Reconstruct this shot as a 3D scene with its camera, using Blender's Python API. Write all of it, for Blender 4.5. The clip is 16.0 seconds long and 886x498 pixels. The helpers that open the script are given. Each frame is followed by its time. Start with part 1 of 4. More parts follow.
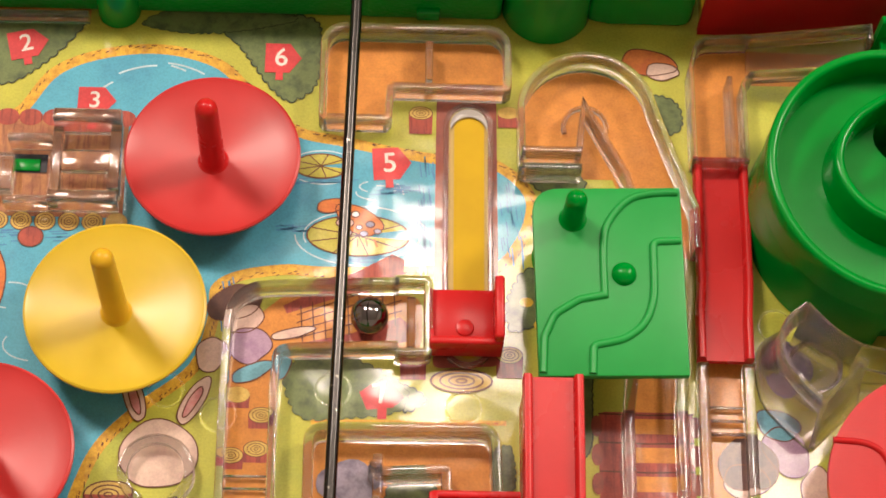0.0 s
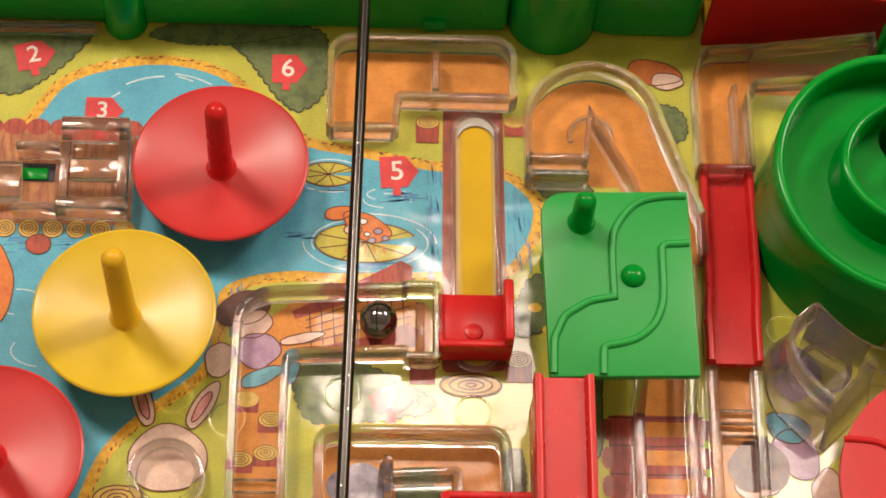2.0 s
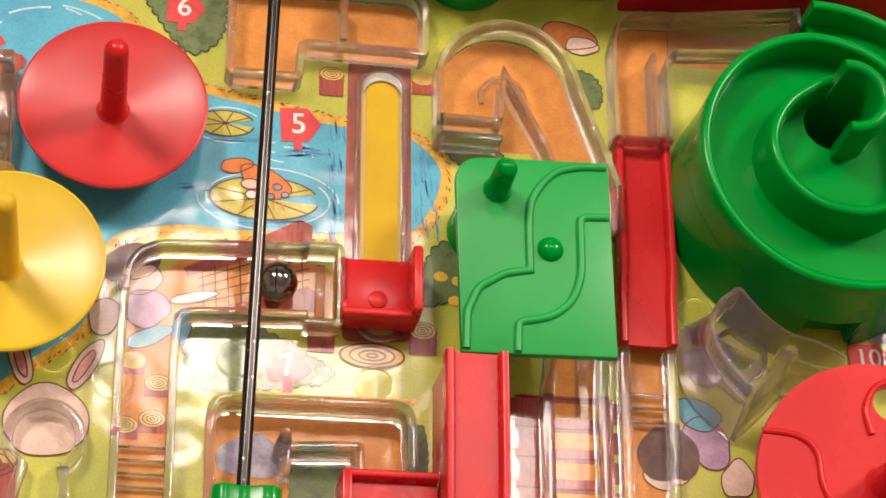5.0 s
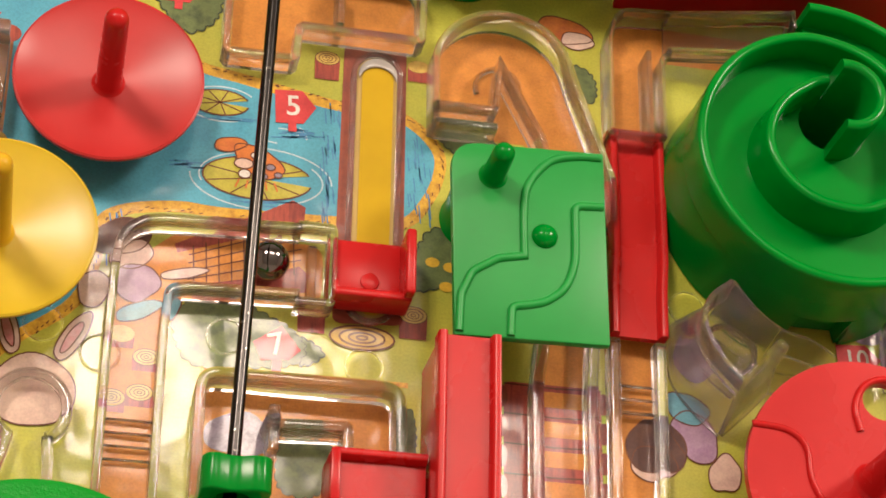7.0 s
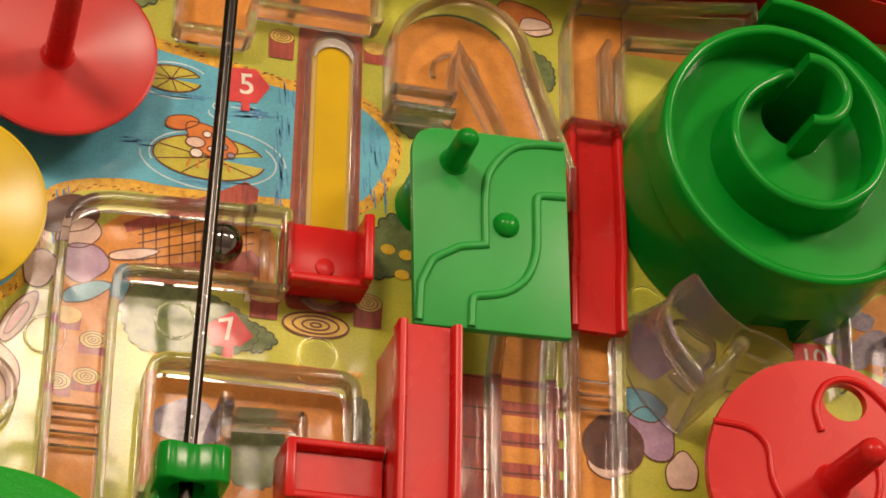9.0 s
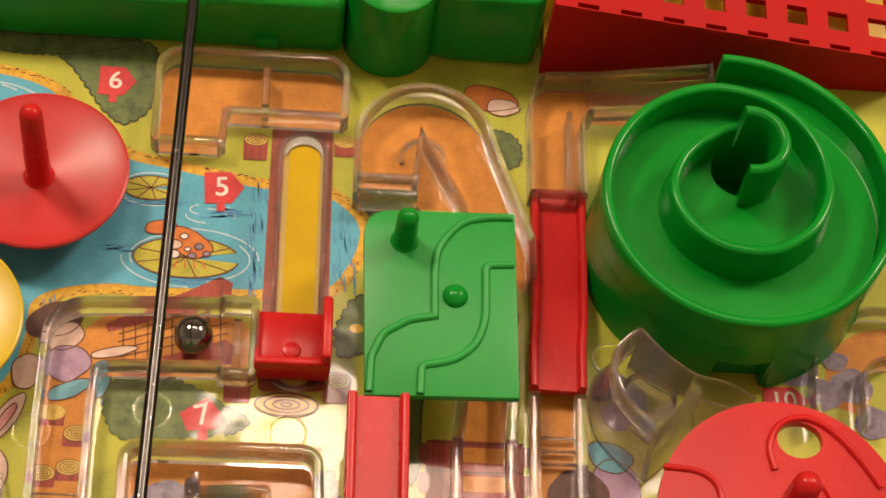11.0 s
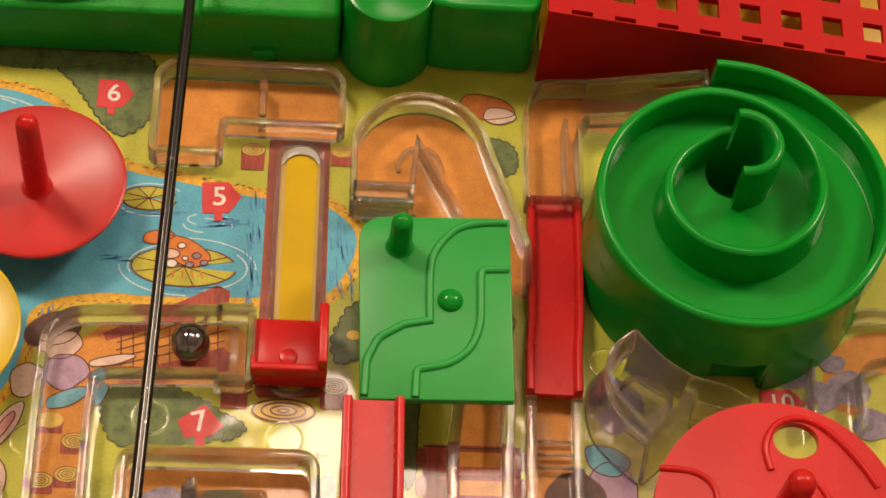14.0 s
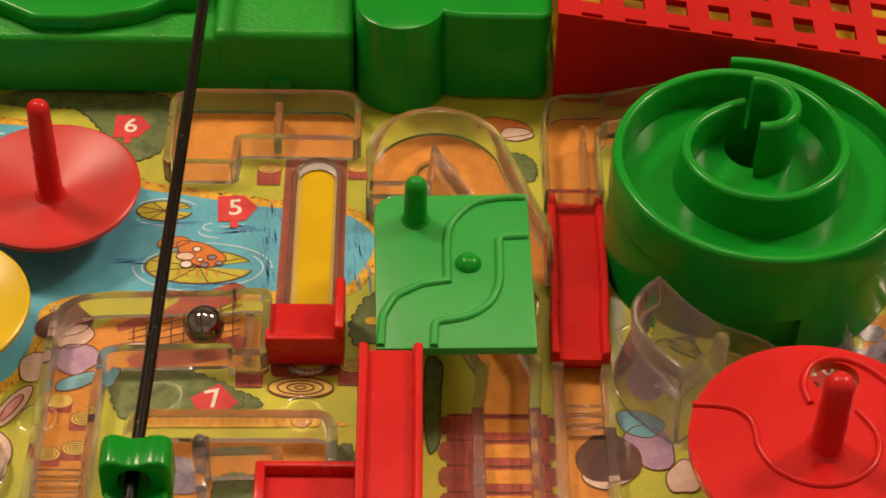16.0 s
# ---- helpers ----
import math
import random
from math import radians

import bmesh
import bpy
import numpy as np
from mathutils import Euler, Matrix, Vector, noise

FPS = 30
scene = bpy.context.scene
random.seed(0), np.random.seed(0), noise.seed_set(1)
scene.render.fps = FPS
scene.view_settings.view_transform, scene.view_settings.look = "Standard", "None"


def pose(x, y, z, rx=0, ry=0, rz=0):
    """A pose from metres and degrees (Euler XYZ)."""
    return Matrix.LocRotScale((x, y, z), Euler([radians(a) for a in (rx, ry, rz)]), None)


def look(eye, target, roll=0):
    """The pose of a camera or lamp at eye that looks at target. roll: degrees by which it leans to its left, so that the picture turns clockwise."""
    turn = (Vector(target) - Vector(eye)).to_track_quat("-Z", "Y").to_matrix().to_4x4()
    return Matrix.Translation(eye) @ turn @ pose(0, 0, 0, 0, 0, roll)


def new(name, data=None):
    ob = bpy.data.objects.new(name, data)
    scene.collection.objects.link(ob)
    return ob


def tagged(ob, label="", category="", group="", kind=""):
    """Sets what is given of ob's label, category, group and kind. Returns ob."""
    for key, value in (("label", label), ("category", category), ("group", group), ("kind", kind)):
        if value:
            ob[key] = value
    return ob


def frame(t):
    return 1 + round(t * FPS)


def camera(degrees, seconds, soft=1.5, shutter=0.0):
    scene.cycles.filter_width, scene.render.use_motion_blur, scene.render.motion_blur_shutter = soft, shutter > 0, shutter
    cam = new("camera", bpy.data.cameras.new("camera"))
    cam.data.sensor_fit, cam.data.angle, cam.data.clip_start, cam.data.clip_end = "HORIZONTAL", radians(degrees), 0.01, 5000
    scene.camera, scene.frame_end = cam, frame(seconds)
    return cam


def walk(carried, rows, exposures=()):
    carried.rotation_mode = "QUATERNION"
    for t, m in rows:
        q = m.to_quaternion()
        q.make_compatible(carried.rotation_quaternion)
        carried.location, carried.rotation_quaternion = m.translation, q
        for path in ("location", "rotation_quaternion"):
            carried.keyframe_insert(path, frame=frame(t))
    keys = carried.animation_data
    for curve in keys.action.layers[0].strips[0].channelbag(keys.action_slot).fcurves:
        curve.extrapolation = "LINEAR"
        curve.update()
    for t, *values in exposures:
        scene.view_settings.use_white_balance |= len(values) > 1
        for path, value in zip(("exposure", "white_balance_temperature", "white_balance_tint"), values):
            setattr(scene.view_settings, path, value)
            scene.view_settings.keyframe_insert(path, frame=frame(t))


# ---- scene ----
cam = camera(23.64, 16.0, soft=1.7, shutter=0.0)
PATH = [
    (0.0, -0.0031, -0.2799, 0.5635, 24.099, -2.098, 0.402),
    (0.5, -0.0027, -0.2793, 0.5626, 24.126, -2.168, 0.689),
    (1.0, -0.0065, -0.2741, 0.5662, 23.527, -2.235, 0.080),
    (1.5, -0.0072, -0.2916, 0.5557, 25.509, -2.370, 0.498),
    (2.0, -0.0113, -0.3007, 0.5542, 26.387, -2.523, -0.067),
    (2.5, -0.0217, -0.2991, 0.5480, 26.098, -4.058, 0.619),
    (3.0, -0.0365, -0.3019, 0.5379, 26.436, -5.698, 0.366),
    (3.5, -0.0422, -0.2839, 0.5341, 25.475, -7.386, -0.277),
    (4.0, -0.0497, -0.2697, 0.5302, 23.900, -8.993, -0.603),
    (6.5, -0.0477, -0.3062, 0.5114, 27.171, -10.583, 0.951),
    (7.0, -0.0609, -0.2998, 0.5075, 26.530, -11.943, 0.767),
    (7.5, -0.0764, -0.2952, 0.4985, 26.526, -13.457, 0.119),
    (8.0, -0.0729, -0.2896, 0.4971, 26.344, -13.958, -0.123),
    (8.5, -0.0688, -0.2871, 0.4989, 26.260, -14.153, -0.369),
    (9.0, -0.0801, -0.2948, 0.4883, 26.422, -15.724, 0.477),
    (9.5, -0.0327, -0.2992, 0.5191, 26.966, -10.400, 0.445),
    (10.0, 0.0026, -0.3100, 0.5302, 28.265, -6.827, 0.548),
    (12.5, 0.0204, -0.3198, 0.5313, 29.784, -4.949, 0.235),
    (13.0, 0.0233, -0.3229, 0.5298, 30.096, -4.713, 0.296),
    (13.5, 0.0256, -0.3241, 0.5297, 30.217, -4.474, 0.309),
    (14.0, 0.0262, -0.3266, 0.5285, 30.489, -4.383, 0.265),
    (14.5, 0.0315, -0.3468, 0.5149, 32.761, -3.914, 0.277),
    (15.0, 0.0576, -0.4257, 0.4516, 41.871, -1.390, 0.652),
    (15.5, 0.0575, -0.4203, 0.4570, 41.261, -1.288, 0.586),
    (16.0, 0.0475, -0.4398, 0.4262, 44.857, -1.218, -0.409),
]
EXPOSURES = [(0.0, 0.26, 5800, 10), (2.0, 0.14, 6000, 10), (3.5, 0.31, 5700, 10), (4.2, 0.38, 5500, 10), (6.5, 0.21, 5900, 10), (8.0, 0.03, 6100, 10), (9.0, -0.05, 6500, 10), (9.5, 0.15, 5900, 10), (10.0, 0.1, 6500, 10), (12.5, 0.03, 6500, 10), (14.5, -0.02, 6600, 10), (15.0, 0.01, 6800, 10), (16.0, 0.05, 6800, 10)]
walk(cam, [(t, pose(x, y, z, rx, ry, rz)) for t, x, y, z, rx, ry, rz in PATH], EXPOSURES)

# ---------------------------------------------------------------- light
world = bpy.data.worlds.new("room")
scene.world = world
world.use_nodes = True
bg = world.node_tree.nodes["Background"]
bg.inputs[0].default_value = (0.62, 0.53, 0.43, 1)
bg.inputs[1].default_value = 0.1


def ceiling_lamp(name, at, size, size_y, watts, color):
    data = bpy.data.lights.new(name, "AREA")
    data.shape, data.size, data.size_y, data.energy, data.color = "ELLIPSE", size, size_y, watts, color
    ob = new(name, data)
    ob.matrix_world = look(at, (0.03, -0.03, 0))
    return ob


WARM = (1.0, 0.77, 0.58)
for lamp_x, lamp_y, lamp_w in ((0.05, 0.74, 3.3), (0.22, 0.73, 2.2), (0.48, 0.57, 3.2)):
    ceiling_lamp("ceiling_lamp", (lamp_x, lamp_y, 1.90), 0.16, 0.26, lamp_w, WARM)
ceiling_lamp("ceiling_spot", (-0.85, 0.78, 1.78), 0.42, 0.42, 27, WARM)
ceiling_lamp("ceiling_spot", (1.48, 0.80, 1.62), 0.42, 0.42, 29, WARM)


# ---------------------------------------------------------------- materials
def nodes_of(name):
    m = bpy.data.materials.new(name)
    m.use_nodes = True
    nt = m.node_tree
    return m, nt, nt.nodes["Principled BSDF"]


def noise_node(nt, scale, detail=3.0, rough=0.55):
    tc = nt.nodes.new("ShaderNodeTexCoord")
    n = nt.nodes.new("ShaderNodeTexNoise")
    n.inputs["Scale"].default_value = scale
    n.inputs["Detail"].default_value = detail
    n.inputs["Roughness"].default_value = rough
    nt.links.new(tc.outputs["Object"], n.inputs["Vector"])
    return n


def ramp_node(nt, source, stops):
    r = nt.nodes.new("ShaderNodeValToRGB")
    r.color_ramp.elements[0].position, r.color_ramp.elements[0].color = stops[0][0], (*stops[0][1], 1)
    r.color_ramp.elements[1].position, r.color_ramp.elements[1].color = stops[-1][0], (*stops[-1][1], 1)
    for p, c in stops[1:-1]:
        e = r.color_ramp.elements.new(p)
        e.color = (*c, 1)
    nt.links.new(source, r.inputs[0])
    return r


def scaled(c, k):
    return tuple(min(1.0, v * k) for v in c)


def plastic(name, color, rough=0.28, bump=0.05, grain=900.0, anis=0.0, gloss=0.3):
    """Moulded toy plastic: slightly uneven gloss, faint flow marks and fine scuffs."""
    m, nt, b = nodes_of(name)
    broad = noise_node(nt, 35.0, 4.0)
    col = ramp_node(nt, broad.outputs["Fac"], [(0.3, scaled(color, 0.88)), (0.7, scaled(color, 1.08))])
    nt.links.new(col.outputs[0], b.inputs["Base Color"])
    fine = noise_node(nt, grain, 3.0, 0.65)
    rr = nt.nodes.new("ShaderNodeMapRange")
    rr.inputs["To Min"].default_value, rr.inputs["To Max"].default_value = rough * 0.75, rough * 1.35
    nt.links.new(broad.outputs["Fac"], rr.inputs["Value"])
    nt.links.new(rr.outputs[0], b.inputs["Roughness"])
    bp = nt.nodes.new("ShaderNodeBump")
    bp.inputs["Strength"].default_value, bp.inputs["Distance"].default_value = bump, 0.0006
    nt.links.new(fine.outputs["Fac"], bp.inputs["Height"])
    nt.links.new(bp.outputs[0], b.inputs["Normal"])
    b.inputs["IOR"].default_value = 1.46
    b.inputs["Specular IOR Level"].default_value = gloss
    b.inputs["Subsurface Weight"].default_value = 0.16
    b.inputs["Subsurface Radius"].default_value = (1.0, 0.6, 0.4)
    b.inputs["Subsurface Scale"].default_value = 0.003
    if anis:
        b.inputs["Anisotropic"].default_value = anis
        tan = nt.nodes.new("ShaderNodeTangent")
        tan.direction_type, tan.axis = "RADIAL", "Z"
        nt.links.new(tan.outputs[0], b.inputs["Tangent"])
        b.inputs["Anisotropic Rotation"].default_value = 0.25
        b.inputs["Specular IOR Level"].default_value = 0.7
        tc = nt.nodes.new("ShaderNodeTexCoord")
        rings = nt.nodes.new("ShaderNodeTexWave")
        rings.wave_type, rings.rings_direction = "RINGS", "Z"
        rings.inputs["Scale"].default_value, rings.inputs["Distortion"].default_value, rings.inputs["Detail"].default_value = 900.0, 3.0, 3.0
        turned = nt.nodes.new("ShaderNodeBump")
        turned.inputs["Strength"].default_value, turned.inputs["Distance"].default_value = 0.02, 0.0003
        nt.links.new(tc.outputs["Object"], rings.inputs["Vector"])
        nt.links.new(rings.outputs["Fac"], turned.inputs["Height"])
        nt.links.new(bp.outputs[0], turned.inputs["Normal"])
        nt.links.new(turned.outputs[0], b.inputs["Normal"])
    return m


def printed(name, color, other=None, scale=120.0, streak=0.0, film=1.0):
    """Printed picture sheet under a clear, slightly wavy plastic film."""
    m, nt, b = nodes_of(name)
    other = other or scaled(color, 0.78)
    big = noise_node(nt, scale, 5.0, 0.6)
    col = ramp_node(nt, big.outputs["Fac"], [(0.32, other), (0.55, color), (0.8, scaled(color, 1.12))])
    out = col.outputs[0]
    if streak:
        tc = nt.nodes.new("ShaderNodeTexCoord")
        mp = nt.nodes.new("ShaderNodeMapping")
        mp.inputs["Scale"].default_value = (900, 90, 90)
        mp.inputs["Rotation"].default_value = (0, 0, streak)
        nz = nt.nodes.new("ShaderNodeTexNoise")
        nz.inputs["Scale"].default_value, nz.inputs["Detail"].default_value = 1.0, 3.0
        nt.links.new(tc.outputs["Object"], mp.inputs[0])
        nt.links.new(mp.outputs[0], nz.inputs["Vector"])
        mk = ramp_node(nt, nz.outputs["Fac"], [(0.48, (0, 0, 0)), (0.70, (1, 1, 1))])
        mix = nt.nodes.new("ShaderNodeMix")
        mix.data_type = "RGBA"
        nt.links.new(mk.outputs[0], mix.inputs["Factor"])
        nt.links.new(out, mix.inputs["A"])
        mix.inputs["B"].default_value = (*scaled(other, 0.8), 1)
        out = mix.outputs["Result"]
    speck = noise_node(nt, 1500.0, 2.0, 0.7)
    grain = ramp_node(nt, speck.outputs["Fac"], [(0.35, (0.86, 0.855, 0.85)), (0.60, (1, 1, 1))])
    mul = nt.nodes.new("ShaderNodeMix")
    mul.data_type, mul.blend_type = "RGBA", "MULTIPLY"
    mul.inputs["Factor"].default_value = 1.0
    nt.links.new(out, mul.inputs["A"])
    nt.links.new(grain.outputs[0], mul.inputs["B"])
    nt.links.new(mul.outputs["Result"], b.inputs["Base Color"])
    b.inputs["Roughness"].default_value = 0.55
    b.inputs["Specular IOR Level"].default_value = 0.3
    b.inputs["Coat Weight"].default_value = film
    b.inputs["Coat Roughness"].default_value = 0.10
    wave = noise_node(nt, 45.0, 2.0)
    bp = nt.nodes.new("ShaderNodeBump")
    bp.inputs["Strength"].default_value, bp.inputs["Distance"].default_value = 0.35, 0.0012
    nt.links.new(wave.outputs["Fac"], bp.inputs["Height"])
    nt.links.new(bp.outputs[0], b.inputs["Coat Normal"])
    return m


def clear_plastic(name, tint, rough=0.04, wavy=0.10, body=0.85, clear=0.985):
    """Clear thin-walled moulding: partly straight through, partly refracting, faintly tinted, with a wavy surface."""
    m, nt, b = nodes_of(name)
    b.inputs["Base Color"].default_value = (*tint, 1)
    b.inputs["Transmission Weight"].default_value = clear
    b.inputs["IOR"].default_value = 1.47
    haze = noise_node(nt, 260.0, 4.0)
    rr = nt.nodes.new("ShaderNodeMapRange")
    rr.inputs["To Min"].default_value, rr.inputs["To Max"].default_value = rough * 0.5, rough * 1.8
    nt.links.new(haze.outputs["Fac"], rr.inputs["Value"])
    nt.links.new(rr.outputs[0], b.inputs["Roughness"])
    wave = noise_node(nt, 160.0, 2.0)
    bp = nt.nodes.new("ShaderNodeBump")
    bp.inputs["Strength"].default_value, bp.inputs["Distance"].default_value = wavy, 0.0008
    nt.links.new(wave.outputs["Fac"], bp.inputs["Height"])
    nt.links.new(bp.outputs[0], b.inputs["Normal"])
    thin = nt.nodes.new("ShaderNodeBsdfTransparent")
    thin.inputs[0].default_value = (*tint, 1)
    mx = nt.nodes.new("ShaderNodeMixShader")
    mx.inputs[0].default_value = body
    nt.links.new(thin.outputs[0], mx.inputs[1])
    nt.links.new(b.outputs[0], mx.inputs[2])
    nt.links.new(mx.outputs[0], nt.nodes["Material Output"].inputs["Surface"])
    return m


def metal(name, color, rough, speck=0.0):
    m, nt, b = nodes_of(name)
    b.inputs["Metallic"].default_value = 1.0
    b.inputs["Roughness"].default_value = rough
    n = noise_node(nt, 420.0 if speck else 150.0, 4.0, 0.7)
    lo = scaled(color, 0.6 if speck else 0.85)
    col = ramp_node(nt, n.outputs["Fac"], [(0.64, lo), (0.72, scaled(color, 6.0))] if speck else [(0.35, lo), (0.66, color)])
    nt.links.new(col.outputs[0], b.inputs["Base Color"])
    return m


GREEN = plastic("green_plastic", (0.002, 0.25, 0.018), 0.20, 0.03, 900.0, 0.0, 0.24)
GREEN_SATIN = plastic("green_satin_plastic", (0.018, 0.31, 0.05), 0.38, 0.035, 1800.0, 0.0, 0.42)
GREEN_ROUGH = plastic("green_grained_plastic", (0.006, 0.27, 0.016), 0.32, 0.55, 620.0)
RED = plastic("red_plastic", (0.52, 0.013, 0.013), 0.26, 0.03, 900.0, 0.0, 0.28)
RED_DISC = plastic("red_turned_plastic", (0.48, 0.015, 0.014), 0.38, 0.03, 900.0, 0.55)
RED_MATT = plastic("red_matt_plastic", (0.42, 0.008, 0.007), 0.5, 0.05, 900.0, 0.0, 0.12)
YELLOW_DISC = plastic("yellow_turned_plastic", (0.60, 0.435, 0.005), 0.33, 0.03, 900.0, 0.65)
YELLOW = plastic("yellow_plastic", (0.66, 0.41, 0.010), 0.35)
SLOT_YELLOW = plastic("ochre_plastic", (0.60, 0.38, 0.004), 0.4, 0.1, 900.0, 0.0, 0.15)
# pale grey stands in for the reflection on the slot's clear end
SLOT_GLINT = plastic("pale_grey_slot_glint", (0.36, 0.34, 0.31), 0.15, 0.05, 300.0, 0.0, 0.8)
SLOT_TAN = plastic("pale_slot_side", (0.52, 0.36, 0.10), 0.3)
CLEAR = clear_plastic("clear_plastic", (0.965, 0.955, 0.94), 0.012, 0.04, 0.94)
SMOKE = clear_plastic("smoky_clear_plastic", (0.92, 0.875, 0.905), 0.012, 0.06, 0.82, 0.97)
STEEL = metal("polished_steel", (0.24, 0.235, 0.24), 0.05)
ROD_STEEL = metal("worn_dark_steel", (0.07, 0.067, 0.064), 0.20, 1.0)
TABLE = plastic("dark_table", (0.012, 0.013, 0.022), 0.4)

P_GRASS = printed("print_grass", (0.50, 0.50, 0.050), (0.40, 0.44, 0.045), 60.0)
P_SAND = printed("print_sand_edge", (0.72, 0.43, 0.030), (0.50, 0.24, 0.02), 420.0)
P_WATER = printed("print_water", (0.10, 0.42, 0.58), (0.075, 0.33, 0.50), 50.0)
P_WATER_LINE = printed("print_water_line", (0.50, 0.70, 0.78))
P_WATER_DARK = printed("print_water_shade", (0.07, 0.25, 0.50), (0.09, 0.30, 0.52), 300.0)
P_BUSH = printed("print_bush", (0.14, 0.19, 0.06), (0.07, 0.105, 0.04), 220.0)
P_BUSH_EDGE = printed("print_bush_outline", (0.03, 0.045, 0.02))
P_SIGN = printed("print_sign_red", (0.62, 0.045, 0.050))
P_WHITE = printed("print_white", (0.78, 0.74, 0.68))
P_PATH = printed("print_path", (0.62, 0.25, 0.035), (0.53, 0.20, 0.028), 200.0, 0.0, 0.4)
P_LOG = printed("print_log_bark", (0.30, 0.070, 0.035), (0.20, 0.045, 0.03), 200.0, 0.0)
P_LOG_RED = printed("print_log_red", (0.40, 0.075, 0.045), (0.27, 0.05, 0.04), 160.0, 0.3, film=0.45)
P_LOG_END = printed("print_log_end", (0.66, 0.46, 0.10), (0.55, 0.34, 0.06), 300.0, film=0.45)
P_JETTY = printed("print_jetty", (0.46, 0.20, 0.07), (0.30, 0.10, 0.05), 160.0, 1.57)
P_LINE = printed("print_brown_line", (0.14, 0.045, 0.02), film=0.45)
P_PAD = printed("print_lily_pad", (0.50, 0.46, 0.045), (0.36, 0.36, 0.03), 150.0)
P_ORANGE = printed("print_orange", (0.62, 0.19, 0.03), (0.52, 0.13, 0.03), 200.0, film=0.45)
P_PALE = printed("print_pale_pink", (0.70, 0.52, 0.42), (0.62, 0.42, 0.36), 200.0, film=0.45)
P_PINK = printed("print_pink", (0.62, 0.24, 0.24), (0.66, 0.38, 0.34), 300.0, film=0.45)
P_LILAC = printed("print_lilac", (0.42, 0.28, 0.40), (0.34, 0.20, 0.34), 200.0, film=0.45)
P_BROWN = printed("print_dark_brown", (0.085, 0.035, 0.028), (0.12, 0.05, 0.03), 200.0, film=0.45)
P_SKY = printed("print_light_blue", (0.16, 0.40, 0.50), film=0.45)
P_STONE = printed("print_stone", (0.27, 0.23, 0.30), (0.14, 0.11, 0.17), 260.0)
P_FRUIT = printed("print_fruit", (0.74, 0.48, 0.03))

# ---------------------------------------------------------------- building helpers (millimetres)
MM = 0.001


def smooth_mesh(me, angle=38):
    for p in me.polygons:
        p.use_smooth = True
    me.set_sharp_from_angle(angle=radians(angle))


def thing(name, at, label, category, group="", kind=""):
    ob = new(name)
    ob.empty_display_size = 0.01
    ob.location = Vector(at) * MM
    return tagged(ob, label, category, group, kind)


def origin_of(ob):
    v = Vector((0, 0, 0))
    while ob is not None:
        v += ob.location
        ob = ob.parent
    return v


def part(name, bm, material, parent=None, label="", angle=38, at=None, shadow=True):
    """Links a bmesh given in millimetres of the plan as one mesh object."""
    base = origin_of(parent) if parent is not None else Vector(at or (0, 0, 0)) * MM
    if max(v.co.z for v in bm.verts) - min(v.co.z for v in bm.verts) < 1e-3:
        for f in bm.faces:
            f.normal_update()
            if f.normal.z < 0:
                f.normal_flip()
    else:
        bmesh.ops.recalc_face_normals(bm, faces=bm.faces[:])
    for v in bm.verts:
        v.co = v.co * MM - base
    me = bpy.data.meshes.new(name)
    bm.to_mesh(me)
    bm.free()
    me.materials.append(material)
    smooth_mesh(me, angle)
    ob = new(name, me)
    if parent is not None:
        ob.parent = parent
    else:
        ob.location = base
    if label:
        ob["label"] = label
    if not shadow:
        ob.visible_shadow = False
    return ob


def merge(*bms):
    out = bms[0]
    for b in bms[1:]:
        me = bpy.data.meshes.new("tmp")
        b.to_mesh(me)
        out.from_mesh(me)
        bpy.data.meshes.remove(me)
        b.free()
    return out


def prism(poly, z0, z1, bev=0.5, seg=2):
    bm = bmesh.new()
    vs = [bm.verts.new((x, y, z0)) for x, y in poly]
    f = bm.faces.new(vs)
    r = bmesh.ops.extrude_face_region(bm, geom=[f])
    for v in r["geom"]:
        if isinstance(v, bmesh.types.BMVert):
            v.co.z = z1
    bmesh.ops.recalc_face_normals(bm, faces=bm.faces[:])
    if bev:
        es = [e for e in bm.edges if len(e.link_faces) == 2 and e.calc_face_angle(0) > 0.6]
        bmesh.ops.bevel(bm, geom=es, offset=bev, segments=seg, affect="EDGES", profile=0.5)
    return bm


def box(x0, x1, y0, y1, z0, z1, bev=0.5, seg=2):
    return prism([(x0, y0), (x1, y0), (x1, y1), (x0, y1)], z0, z1, bev, seg)


def lathe(cx, cy, prof, n=72, zbase=0.0):
    bm = bmesh.new()
    rings = []
    for r, z in prof:
        if r < 1e-4:
            rings.append([bm.verts.new((cx, cy, z + zbase))])
        else:
            rings.append([bm.verts.new((cx + r * math.cos(2 * math.pi * i / n), cy + r * math.sin(2 * math.pi * i / n), z + zbase)) for i in range(n)])
    for a, b in zip(rings, rings[1:]):
        if len(a) == 1 and len(b) == 1:
            continue
        for i in range(n):
            j = (i + 1) % n
            if len(a) == 1:
                bm.faces.new((a[0], b[i], b[j]))
            elif len(b) == 1:
                bm.faces.new((a[i], a[j], b[0]))
            else:
                bm.faces.new((a[i], a[j], b[j], b[i]))
    return bm


def dome(r, z0, z1, taper=0.9, n=6):
    """Profile of a round-ended upright pin."""
    rt = r * taper
    pr = [(r * 1.35, z0), (r * 1.08, z0 + 0.8), (r, z0 + 1.8)]
    pr += [(rt * math.cos(a), z1 - rt + rt * math.sin(a)) for a in [math.pi / 2 * k / n for k in range(n)]]
    return pr + [(0, z1)]


def arc(cx, cy, r, a0, a1, n=24):
    return [(cx + r * math.cos(radians(a0 + (a1 - a0) * i / n)), cy + r * math.sin(radians(a0 + (a1 - a0) * i / n))) for i in range(n + 1)]


